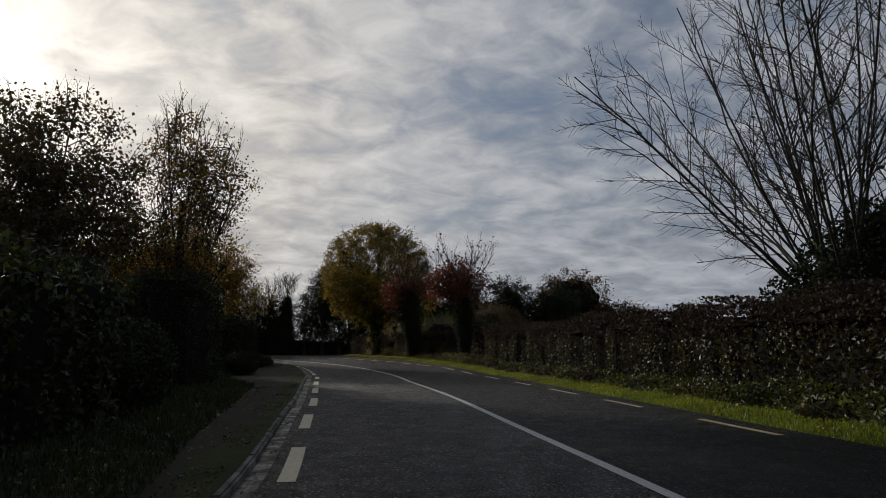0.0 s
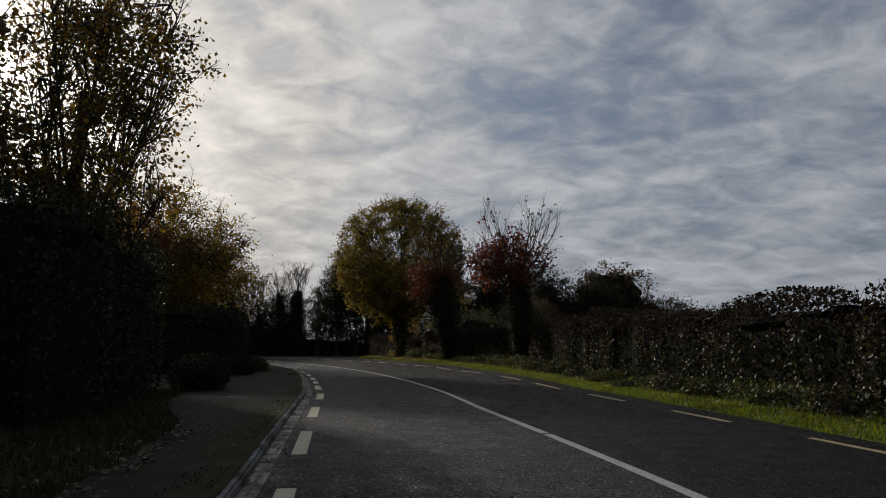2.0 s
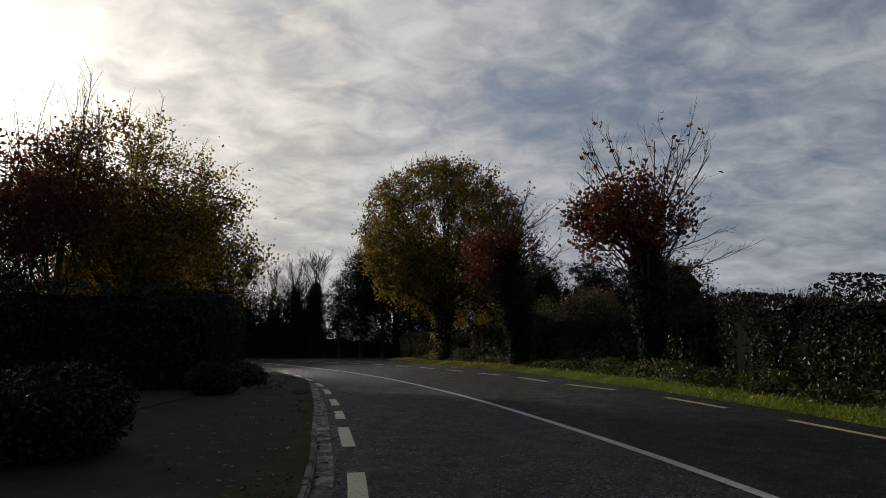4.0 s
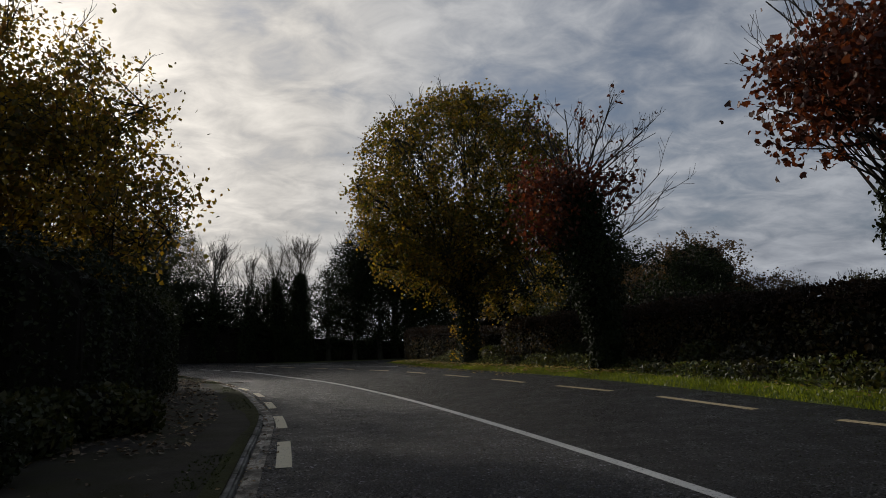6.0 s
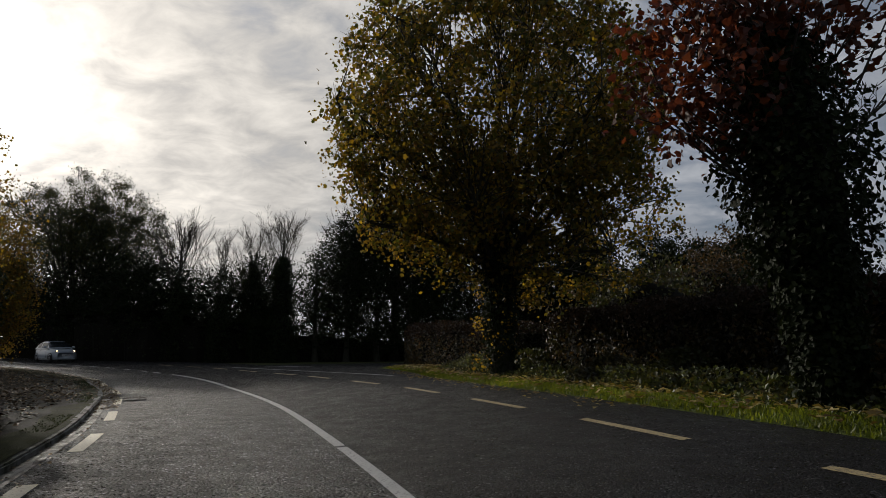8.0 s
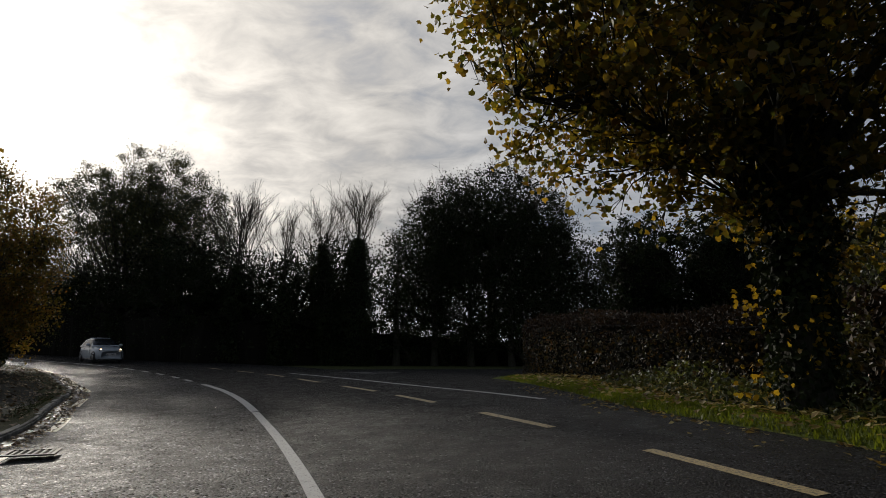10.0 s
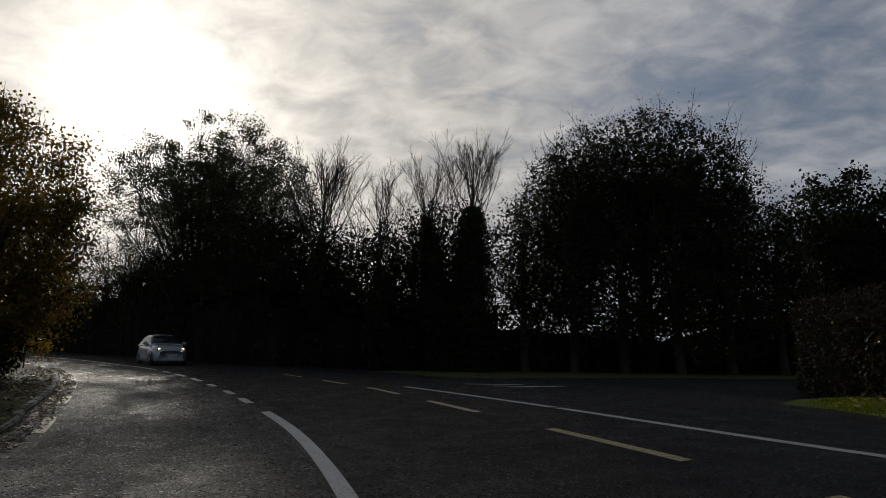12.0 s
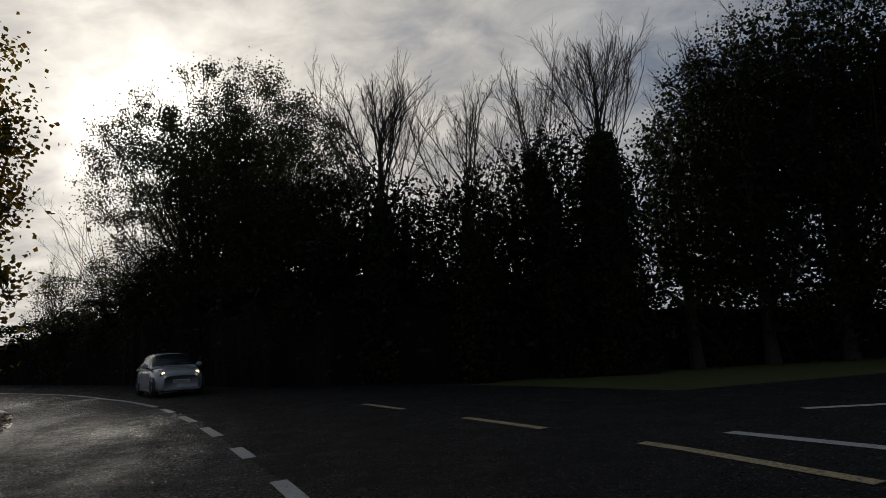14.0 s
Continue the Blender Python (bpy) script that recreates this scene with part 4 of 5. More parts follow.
_rb = random.Random(8)
for k in range(26):
    q = s_of_y(7.0) + k * 1.75 + _rb.uniform(-0.5, 0.5)
    dd = float(np.interp(q, [s_of_y(v) for v in (7, 15, 26, 36, 48, 56)], [4.6, 5.0, 5.1, 5.6, 6.2, 6.2])) + _rb.uniform(-0.25, 0.15)
    wx, wy = place(q, dd)
    h = _rb.uniform(0.25, 0.6)
    shrub("weed_clump", "dock, nettle and grass clump at the hedge foot", wx, wy, [(0, 0, h * 0.45, 0.35, 0.45, h * 0.55), (0.1, 0.4, h * 0.35, 0.3, 0.35, h * 0.45)], (M_OLIVE, M_HEDGE, M_BLADE_SHADED)[k % 3], 140 + k, 420, 0.075, 22, core=False, category="weeds")

# ---- trees by the right verge ----
maple = tree("maple_tree", "large round maple turning from green to gold, ivy on its trunk", -6.2, 55.9,
             [(-0.1, 0, 7.5, 4.75, 4.6, 4.15, 1.6), (-0.5, 0, 4.9, 3.6, 3.4, 2.3, 0.5), (1.6, 0.6, 4.7, 3.4, 3.3, 2.7, 0.65), (-2.3, 0.7, 5.4, 2.3, 2.3, 2.3, 0.6)], M_MAPLE, 31, trunk=(6.0, 0.24), clumps=1300, clump=0.29, count=58000, size=0.105, limbs=22, bare=40, bare_up=0.7, shell=0.3,
             second=M_GOLD, share=0.12, ivy=([(0.0, 0.36), (0.25, 0.40), (0.5, 0.62), (0.75, 0.55)], 5500, 0.075), lobed=True, low=0.62)


_rm = np.random.default_rng(132)
_a, _r = _rm.uniform(0, 6.28, 700), _rm.uniform(0.32, 0.68, 700)
_at = np.stack([np.cos(_a) * _r - 0.2, np.sin(_a) * _r, _rm.uniform(0.25, 3.0, 700)], 1)
_lump = np.array([noise.noise(Vector(q * 1.7)) for q in _at]) > 0.02
lv, lf = leaves(_at[_lump], 0.075, _rm, None, 0, 1.2, True)
part("low_foliage", lv, lf, M_GOLD, maple, "golden leaves on shoots round the trunk", kind="stuff")


def ivy_tree(name, label, x, y, seed, col_h, col_r, red, bare_h, count, lean=(0, 0)):
    """An ivy-wrapped trunk with a crown of red leaves and bare branches above."""
    root, stem, rng = bare_tree(name, label, x, y, bare_h, seed, stems=10, spread=1.15, start=col_h * 0.9, radius=0.030, depth=2, kids=5, angle=0.6, up=0.35, trunk=0.22, lean=lean, ratio=0.46,
                                few=90, few_material=M_RED, few_size=0.11, ivy=([(0.0, col_r * 0.42), (0.28, col_r * 0.55), (0.48, col_r * 1.0), (0.66, col_r * 1.15), (0.84, col_r * 0.85), (1.0, col_r * 0.4)], 13000, 0.07))
    c = in_blob(red, 170, rng, 0.5)
    k = rng.integers(0, len(c), count)
    at = c[k] + rng.normal(size=(count, 3)) * 0.20
    lv, lf = leaves(at, 0.105, rng, None, 0, 1.2, True)
    part("red_crown", lv, lf, M_RED, root, "dark red autumn leaves", kind="stuff")
    lines = [(bend(stem[rng.integers(4, 9)], q, rng.normal(size=3) * 0.2, 5), np.linspace(0.03, 0.008, 5)) for q in c[:70]]
    for k in range(9):
        a = rng.uniform(-1.2, 1.2) if k % 3 else rng.uniform(0, 6.28)
        branch_out(stem[rng.integers(5, 9)], np.array([math.cos(a), math.sin(a) * 0.6, rng.uniform(0.25, 0.7)]), rng.uniform(1.8, 3.0), 0.024, 2, rng, lines, 0.3, 0.55, 4, None, 0.45)
    wv, wf = tubes(lines, 4)
    part("side_branchwork", wv, wf, M_TWIG, root, kind="stuff")
    return root


ivy_tree("ivy_tree", "ivy-clad tree with dark red leaves and a bare top", 0.95, 38.8, 32, 4.5, 0.50, [(-0.3, 0, 5.0, 1.7, 1.7, 1.2), (-1.0, -0.3, 4.5, 1.4, 1.5, 1.0)], 7.9, 5200)
ivy_tree("ivy_tree", "thick ivy column with red leaves, bare branches on top", -2.4, 46.5, 33, 5.7, 0.8, [(-1.4, -0.2, 4.6, 1.1, 1.1, 1.2), (-0.1, 0, 5.2, 1.2, 1.1, 0.6)], 7.8, 2600, lean=(-0.5, 0))

# bare willow over the hedge with an ivy thicket at its foot
bare_tree("willow_tree", "tall leafless willow of many straight stems behind the hedge", 9.4, 14.8, 12.0, 34, stems=46, spread=0.95, start=1.5, radius=0.038, depth=2, kids=11, angle=0.72, up=0.10, trunk=0.35, ratio=0.27,
          few=220, few_material=M_OLIVE, few_size=0.075)
shrub("ivy_thicket", "dense ivy and holly thicket round the willow", 9.4, 14.3, [(0, 0, 2.3, 1.7, 1.7, 1.7), (0.6, 0.2, 3.4, 1.2, 1.2, 1.2), (1.2, -1.0, 2.4, 1.7, 1.7, 1.7), (-0.9, 0.6, 1.8, 1.4, 1.3, 1.2)], M_IVY, 35, 15000, 0.075)

# ---- trees on the left ----
tree("garden_tree", "dark leafy garden tree against the light", -13.0, 20.0, [(0, 0, 6.0, 3.2, 3.0, 3.3), (1.0, -1.2, 4.2, 2.6, 2.4, 2.6)], M_RUSSET, 51, trunk=(4.2, 0.2), clumps=420, clump=0.40, count=27000, size=0.10, limbs=12, bare=34, bare_up=1.0, second=M_OLIVE, share=0.3)
tree("garden_tree", "slender birch-like tree with thinning copper leaves", -8.9, 20.9, [(0.1, 0, 7.3, 1.5, 1.5, 1.6), (0.9, 0, 6.2, 1.6, 1.4, 1.2), (-0.7, 0.3, 4.4, 1.6, 1.5, 1.5), (0.6, -0.2, 4.2, 1.3, 1.3, 1.4)], M_ORANGE, 52, trunk=(6.0, 0.12), clumps=300, clump=0.27, count=14500, size=0.07, limbs=14, bare=30, bare_up=1.1, second=M_RUSSET, share=0.35)
tree("garden_tree", "broad tree in yellow and copper leaf above the hedge", -16.8, 42.0, [(0, 0, 6.2, 4.0, 3.9, 3.4), (1.6, -0.4, 4.4, 3.0, 3.2, 2.4), (-1.5, -2.0, 4.8, 3.0, 3.0, 2.4)], M_ORANGE, 53, trunk=(5.0, 0.25), clumps=640, clump=0.40, count=43000, size=0.095, limbs=14, bare=40, bare_up=1.0, second=M_GOLD, share=0.28)
tree("red_shrub_tree", "small dark red-leaved tree in the garden", -15.6, 36.2, [(0, 0, 5.5, 1.9, 1.8, 1.7), (-1.2, 0.2, 4.9, 1.5, 1.5, 1.4)], M_RED, 54, trunk=(4.2, 0.12), clumps=130, clump=0.36, count=9000, size=0.08, limbs=8, bare=16, bare_up=2.0)
tree("verge_tree", "leafy tree with yellowing leaves leaning over the footpath", -31.8, 63.0, [(0, 0, 4.9, 2.8, 2.8, 2.9), (0.4, -0.2, 3.2, 2.6, 2.6, 2.3)], M_ORANGE, 55, trunk=(4.5, 0.2), clumps=360, clump=0.40, count=25000, size=0.085, limbs=10, bare=20, bare_up=0.9, second=M_GOLD, share=0.2)
tree("verge_tree", "autumn tree with sparse copper leaves beside the road", -33.4, 70.4, [(-0.3, 0, 6.0, 2.7, 2.8, 3.0), (0.3, 0.0, 3.6, 2.6, 2.6, 2.6), (0.5, -0.3, 2.0, 1.9, 1.9, 1.6)], M_ORANGE, 56, trunk=(4.5, 0.2), clumps=420, clump=0.38, count=36000, size=0.095, limbs=10, bare=24, bare_up=1.0)
tree("verge_tree", "golden tree rising behind the long hedge", -24.4, 55.3, [(0, 0, 5.8, 3.7, 3.7, 3.4), (0.5, -0.3, 3.6, 3.2, 3.2, 2.2)], M_ORANGE, 60, trunk=(4.5, 0.2), clumps=320, clump=0.40, count=24000, size=0.085, limbs=10, bare=16, bare_up=0.9, second=M_GOLD, share=0.15)
shrub("verge_bush", "ivy-covered bush beside the footpath", -30.6, 67.0, [(0, 0, 0.9, 1.1, 1.2, 1.0), (-1.4, 1.6, 0.9, 1.2, 1.2, 1.0), (-2.6, 3.0, 1.0, 1.2, 1.4, 1.1)], M_IVY, 57, 8000, 0.07)

hedge("garden_hedge", "dark laurel hedge across the back of the driveway", [(-11.9, 36.3), (-13.2, 35.4), (-16.5, 33.6), (-21.5, 31.0)], 2.0, 2.7, M_BOX, 58, density=130, size=0.075, rough=0.3, twigs=5, back=1.0)
tree("garden_tree", "dense dark garden tree beyond the driveway", -20.5, 37.5, [(0, 0, 4.4, 2.8, 2.8, 3.4)], M_OLIVE, 59, trunk=(4, 0.2), clumps=170, clump=0.45, count=15000, size=0.1, limbs=8, bare=8)

# ---- the line of trees across the bend ----
tree("oak_tree", "wide spreading oak, nearly black against the sun", -40.0, 88.6, [(0.2, 0, 10.9, 6.2, 4.6, 4.7, 1.0), (-2.6, 0, 10.4, 4.7, 4.2, 3.7, 0.7), (3.6, 0, 8.6, 4.8, 4.0, 4.4, 1.2)], M_OLIVE, 61, trunk=(5.2, 0.46), clumps=900, clump=0.38, count=84000, size=0.090, limbs=34, bare=40, bare_up=0.5)
bare_tree("bare_tree", "leafless ash tree with upswept branches", -28.2, 82.6, 10.4, 62, stems=20, spread=0.75, start=8.6, radius=0.035, depth=2, kids=9, angle=0.5, up=0.42, trunk=0.16, ratio=0.42, along=0.5, ivy=([(0.0, 0.8), (0.4, 0.8), (0.55, 0.5), (0.68, 0.15)], 5000, 0.11))
bare_tree("bare_tree", "small leafless tree among the bushes", -25.0, 82.0, 9.0, 63, stems=13, spread=0.7, start=6.8, radius=0.028, depth=2, kids=8, angle=0.5, up=0.42, trunk=0.11, ratio=0.42, along=0.5, ivy=([(0.0, 0.7), (0.4, 0.7), (0.55, 0.5), (0.66, 0.12)], 3500, 0.11))
bare_tree("bare_tree", "leafless tree wrapped in ivy to half its height", -20.9, 83.2, 10.6, 64, stems=20, spread=0.75, start=8.6, radius=0.026, depth=2, kids=8, angle=0.5, up=0.40, trunk=0.2, ratio=0.44, along=0.35,
          ivy=([(0.0, 1.0), (0.4, 0.95), (0.6, 0.85), (0.75, 0.7), (0.86, 0.3)], 8500, 0.10))
bare_tree("bare_tree", "leafless tree wrapped in ivy, leaning over", -22.3, 83.0, 9.9, 68, stems=16, spread=0.8, start=7.4, radius=0.024, depth=2, kids=7, angle=0.5, up=0.38, trunk=0.15, ratio=0.46, lean=(-0.9, 0), along=0.35,
          ivy=([(0.0, 0.8), (0.4, 0.75), (0.7, 0.5), (0.85, 0.35), (0.95, 0.15)], 5500, 0.10))
bare_tree("bare_tree", "leafless bushy tree at the far bend", -49.0, 92.6, 11.0, 65, stems=12, spread=0.9, start=1.5, radius=0.035, depth=3, kids=4, angle=0.5, up=0.15, trunk=0.2, ratio=0.42)
for tx, ty, h, sd in ((-46.5, 91.0, 10.4, 120), (-51.5, 93.2, 8.8, 121), (-56.5, 94.4, 7.2, 122)):
    tree("thorn_tree", "twiggy thorn bush nearly leafless by the road", tx, ty, [(0, 0, h * 0.55, 2.4, 1.8, h * 0.42), (0.8, 0.2, h * 0.3, 2.4, 1.8, h * 0.3)], M_OLIVE, sd, trunk=(h * 0.6, 0.14), clumps=150, clump=0.42, count=9500, size=0.09, limbs=8, bare=50, bare_up=1.5, category="tree", group="thorn bushes at the far bend")
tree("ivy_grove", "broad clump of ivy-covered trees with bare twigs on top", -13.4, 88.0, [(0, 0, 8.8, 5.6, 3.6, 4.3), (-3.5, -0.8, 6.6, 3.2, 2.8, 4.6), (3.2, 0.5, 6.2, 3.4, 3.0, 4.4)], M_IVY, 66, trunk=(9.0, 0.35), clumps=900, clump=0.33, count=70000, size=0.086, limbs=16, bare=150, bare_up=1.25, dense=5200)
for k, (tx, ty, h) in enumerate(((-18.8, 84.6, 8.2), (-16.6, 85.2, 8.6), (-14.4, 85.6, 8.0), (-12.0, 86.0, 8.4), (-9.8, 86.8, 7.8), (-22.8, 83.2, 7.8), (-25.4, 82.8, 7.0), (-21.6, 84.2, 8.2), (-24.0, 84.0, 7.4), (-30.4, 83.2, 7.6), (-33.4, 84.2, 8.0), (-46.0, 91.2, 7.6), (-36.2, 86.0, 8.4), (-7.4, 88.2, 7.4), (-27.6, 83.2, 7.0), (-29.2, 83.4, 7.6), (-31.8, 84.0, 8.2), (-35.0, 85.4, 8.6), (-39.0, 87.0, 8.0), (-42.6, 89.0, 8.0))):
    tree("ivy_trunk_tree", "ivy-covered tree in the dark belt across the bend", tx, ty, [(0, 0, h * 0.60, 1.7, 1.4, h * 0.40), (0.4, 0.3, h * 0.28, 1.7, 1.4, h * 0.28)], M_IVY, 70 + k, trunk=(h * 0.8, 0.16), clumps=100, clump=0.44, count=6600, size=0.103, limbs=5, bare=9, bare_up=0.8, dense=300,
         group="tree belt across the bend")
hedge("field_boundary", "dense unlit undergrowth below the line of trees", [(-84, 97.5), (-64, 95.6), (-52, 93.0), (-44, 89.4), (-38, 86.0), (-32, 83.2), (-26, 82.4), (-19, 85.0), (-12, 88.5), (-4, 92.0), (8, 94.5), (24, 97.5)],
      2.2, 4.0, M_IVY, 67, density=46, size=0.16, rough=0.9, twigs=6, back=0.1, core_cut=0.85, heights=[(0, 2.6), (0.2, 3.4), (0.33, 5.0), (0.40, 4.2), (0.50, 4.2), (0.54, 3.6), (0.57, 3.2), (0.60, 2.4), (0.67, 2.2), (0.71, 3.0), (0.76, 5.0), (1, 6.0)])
for k, (tx, ty, h, r) in enumerate(((-3.2, 93.6, 11.4, 3.4), (2.4, 93.4, 12.4, 4.2), (8.8, 93.0, 11.8, 4.2), (15.4, 92.5, 10.8, 4.0))):
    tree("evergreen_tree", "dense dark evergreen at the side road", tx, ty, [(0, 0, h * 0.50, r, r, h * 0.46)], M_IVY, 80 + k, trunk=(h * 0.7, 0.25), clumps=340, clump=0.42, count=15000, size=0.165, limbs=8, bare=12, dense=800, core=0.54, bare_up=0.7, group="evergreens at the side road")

# ---- trees beyond the right hedge ----
tree("beech_tree", "distant rounded beech turning brown", 21.5, 110.0, [(0, 0, 8.6, 6.6, 5.5, 5.8), (-2.5, 0, 6.6, 5.5, 5.0, 4.6), (5.0, 0, 5.2, 4.5, 4.0, 3.8)], M_RUSSET, 91, trunk=(7, 0.4), clumps=320, clump=0.6, count=15000, size=0.25, limbs=10, bare=6, core=0.66)
tree("field_tree", "brown field tree beyond the hedges", 7.0, 84.0, [(0, 0, 3.6, 3.0, 3.0, 2.6)], M_RUSSET, 92, trunk=(3.5, 0.25), clumps=200, clump=0.45, count=9000, size=0.14, limbs=8, bare=8, core=0.62)
tree("field_tree", "low spreading field tree with thin leaves", 29.5, 106.0, [(0, 0, 5.0, 4.2, 3.6, 3.6)], M_RUSSET, 93, trunk=(4, 0.25), clumps=160, clump=0.6, count=9000, size=0.18, limbs=8, bare=10)
tree("field_tree", "small round tree far off in the fields", 41, 108.0, [(0, 0, 5.0, 4.0, 3.6, 3.6)], M_OLIVE, 94, trunk=(4, 0.25), clumps=160, clump=0.5, count=6000, size=0.2, limbs=8, core=0.62)
tree("field_tree", "dark holly behind the ivy trees", 2.6, 57.0, [(0, 0, 1.9, 2.2, 2.2, 1.7)], M_IVY, 95, trunk=(1.9, 0.2), clumps=180, clump=0.42, count=8000, size=0.10, limbs=8, core=0.62)
tree("field_tree", "dark leafy tree behind the roadside hedge", -0.8, 61.5, [(0, 0, 2.0, 2.6, 2.4, 1.9)], M_OLIVE, 96, trunk=(2.0, 0.2), clumps=180, clump=0.42, count=8000, size=0.10, limbs=8, core=0.62)
tree("field_tree", "brown tree behind the roadside hedge", 4.4, 70.0, [(0, 0, 3.2, 2.6, 2.6, 2.4)], M_RUSSET, 97, trunk=(4, 0.2), clumps=180, clump=0.42, count=8000, size=0.11, limbs=8, core=0.62)


# ---- grass, fallen leaves ----
def blades(name, label, count, spots, heights, material, seed, parent):
    """Grass blades of three corners each at rows of x, y, z."""
    rng = np.random.default_rng(seed)
    p = spots(rng, count)
    n = len(p)
    h = rng.uniform(*heights, n)
    a = rng.uniform(0, 2 * np.pi, n)
    w = 0.010 + 0.006 * rng.uniform(size=n)
    side = np.stack([np.cos(a), np.sin(a), np.zeros(n)], 1) * w[:, None]
    tip = np.stack([rng.normal(size=n) * 0.35 * h, rng.normal(size=n) * 0.35 * h, h], 1)
    v = np.stack([p - side, p + side, p + tip], 1).reshape(-1, 3)
    part(name, v, np.arange(3 * n).reshape(n, 3), material, parent, label, kind="stuff")


def verge_spots(rng, n):
    s = rng.uniform(s_of_y(6), S_CORNER - 0.3, n)
    d = D_GRASS(s) + rng.uniform(0.0, 1.0, n) ** 0.9 * 1.5
    z = bank(s, d) + np.interp(d - D_GRASS(s), [0, 0.45, 7], [0.004, 0.079, 0.18])
    return np.concatenate([place(s, d), z[:, None]], 1)


def left_spots(rng, n):
    s = rng.uniform(s_of_y(3), s_of_y(26), n)
    w = np.interp(s, s_path, path_width)
    d = D_KERB(s) - 0.15 - w - rng.uniform(-0.12, 1.0, n) * 1.9
    return np.concatenate([place(s, d), np.full((n, 1), 0.10)], 1)


def fringe_spots(rng, n):
    s = rng.uniform(s_of_y(2), s_of_y(74), n)
    patch = np.array([noise.noise(Vector((q * 0.35, 3.1, 0))) for q in s])
    s = s[patch > -0.05]
    d = D_KERB(s) - 0.16 - rng.uniform(0, 1, len(s)) ** 2 * 0.35
    return np.concatenate([place(s, d), np.full((len(s), 1), 0.085)], 1)


blades("grass", "bright green mown grass blades", 85000, verge_spots, (0.03, 0.085), M_BLADE, 101, verge)


def foot_spots(rng, n):
    """A ragged mound of weeds between the mown strip and the hedge."""
    s = rng.uniform(s_of_y(7), s_of_y(58), n)
    edge = np.array([noise.noise(Vector((q * 0.55, 8.3, 0))) + 0.5 * noise.noise(Vector((q * 1.9, 1.3, 0))) for q in s])
    u = rng.uniform(0, 1, n)
    off = 0.78 + 0.25 * edge + u * (1.5 - 0.25 * edge)
    d = D_GRASS(s) + off
    tall = (0.06 + 0.42 * np.clip(u * 2.2, 0, 1)) * (0.75 + 0.7 * edge).clip(0.25, 1.4)
    z = bank(s, d) + 0.085 + tall * rng.uniform(0.1, 1.0, n) ** 0.6
    return np.concatenate([place(s, d), z[:, None]], 1)


_rw = np.random.default_rng(131)
for _mat, _n, _size, _label in ((M_OLIVE, 11000, 0.068, "dark dock and ivy leaves"), (M_WEED, 7000, 0.06, "pale green nettle leaves")):
    lv, lf = leaves(foot_spots(_rw, _n), _size, _rw, np.repeat([[0, 0, 1.0]], _n, 0), 0.3, 1.4)
    part("hedge_foot_weeds", lv, lf, _mat, verge, _label, kind="stuff")
left_bank = bpy.data.objects["left_bank"]
# Left-hand grass and kerb fringe take the blade tones darkened for shade.
blades("grass", "unmown grass beside the footpath, shade put into its dark green", 22000, left_spots, (0.03, 0.12), M_BLADE_SHADED, 102, left_bank)
blades("moss_fringe", "mossy grass creeping over the kerb", 9000, fringe_spots, (0.008, 0.022), M_BLADE_SHADED, 103, pavement)


def litter(name, label, spots, count, size, material, seed, parent):
    rng = np.random.default_rng(seed)
    p = spots(rng, count)
    lv, lf = leaves(p, size, rng, np.repeat([[0, 0, 1.0]], len(p), 0), 0.72, 1.3)
    part(name, lv, lf, material, parent, label, kind="stuff")


def leaf_spots(y0, y1, d_of, lo, hi, z, power=1.0, verge_rise=False):
    def spots(rng, n):
        s = rng.uniform(s_of_y(y0), s_of_y(y1), n)
        d = d_of(s) + lo + (hi - lo) * rng.uniform(0, 1, n) ** power
        rise = np.interp(d - D_GRASS(s), [0, 0.45, 7], [0.004, 0.079, 0.18]) if verge_rise else 0.0
        return np.concatenate([place(s, d), (bank(s, d) + rise + z + rng.uniform(0.004, 0.02, n))[:, None]], 1)
    return spots


litter("fallen_leaves", "yellow maple leaves lying on the grass", leaf_spots(43, 62, D_GRASS, 0.0, 3.0, 0.075, 0.8, True), 3600, 0.09, M_FALLEN, 111, verge)
litter("fallen_leaves", "a few yellow leaves on the grass", leaf_spots(8, 43, D_GRASS, 0.1, 2.0, 0.055, 1.0, True), 420, 0.065, M_FALLEN, 112, verge)
litter("fallen_leaves", "brown leaves on the footpath", leaf_spots(3, 36, D_KERB, -1.9, -0.1, 0.09, 0.8), 700, 0.042, M_LITTER, 113, pavement)
litter("fallen_leaves", "drift of dead leaves by the footpath edge", leaf_spots(4, 19, D_KERB, -2.6, -0.9, 0.10), 1800, 0.055, M_LITTER, 114, pavement)
litter("fallen_leaves", "brown leaves in heaps along the hedge foot", leaf_spots(37, 60, D_KERB, -3.2, -0.7, 0.10), 2600, 0.065, M_LITTER, 115, pavement)
litter("fallen_leaves", "dead leaves lying on the mossy bank", leaf_spots(54, 78, D_KERB, -3.6, -0.1, 0.095, 0.9), 3600, 0.07, M_TAN, 116, pavement)
litter("gutter_leaves", "drift of tan leaves along the kerb", leaf_spots(52, 80, D_KERB, 0.0, 0.42, 0.0, 1.3), 2600, 0.05, M_TAN, 119, road)
litter("gutter_leaves", "wet leaves gathered in the gutter", leaf_spots(2, 80, D_KERB, 0.0, 0.30, 0.0, 1.6), 1100, 0.04, M_LITTER, 117, road)
litter("gutter_leaves", "leaves blown to the edge of the verge", leaf_spots(46, 59, D_GRASS, -1.1, 0.0, 0.0, 0.5), 260, 0.065, M_FALLEN, 118, road)


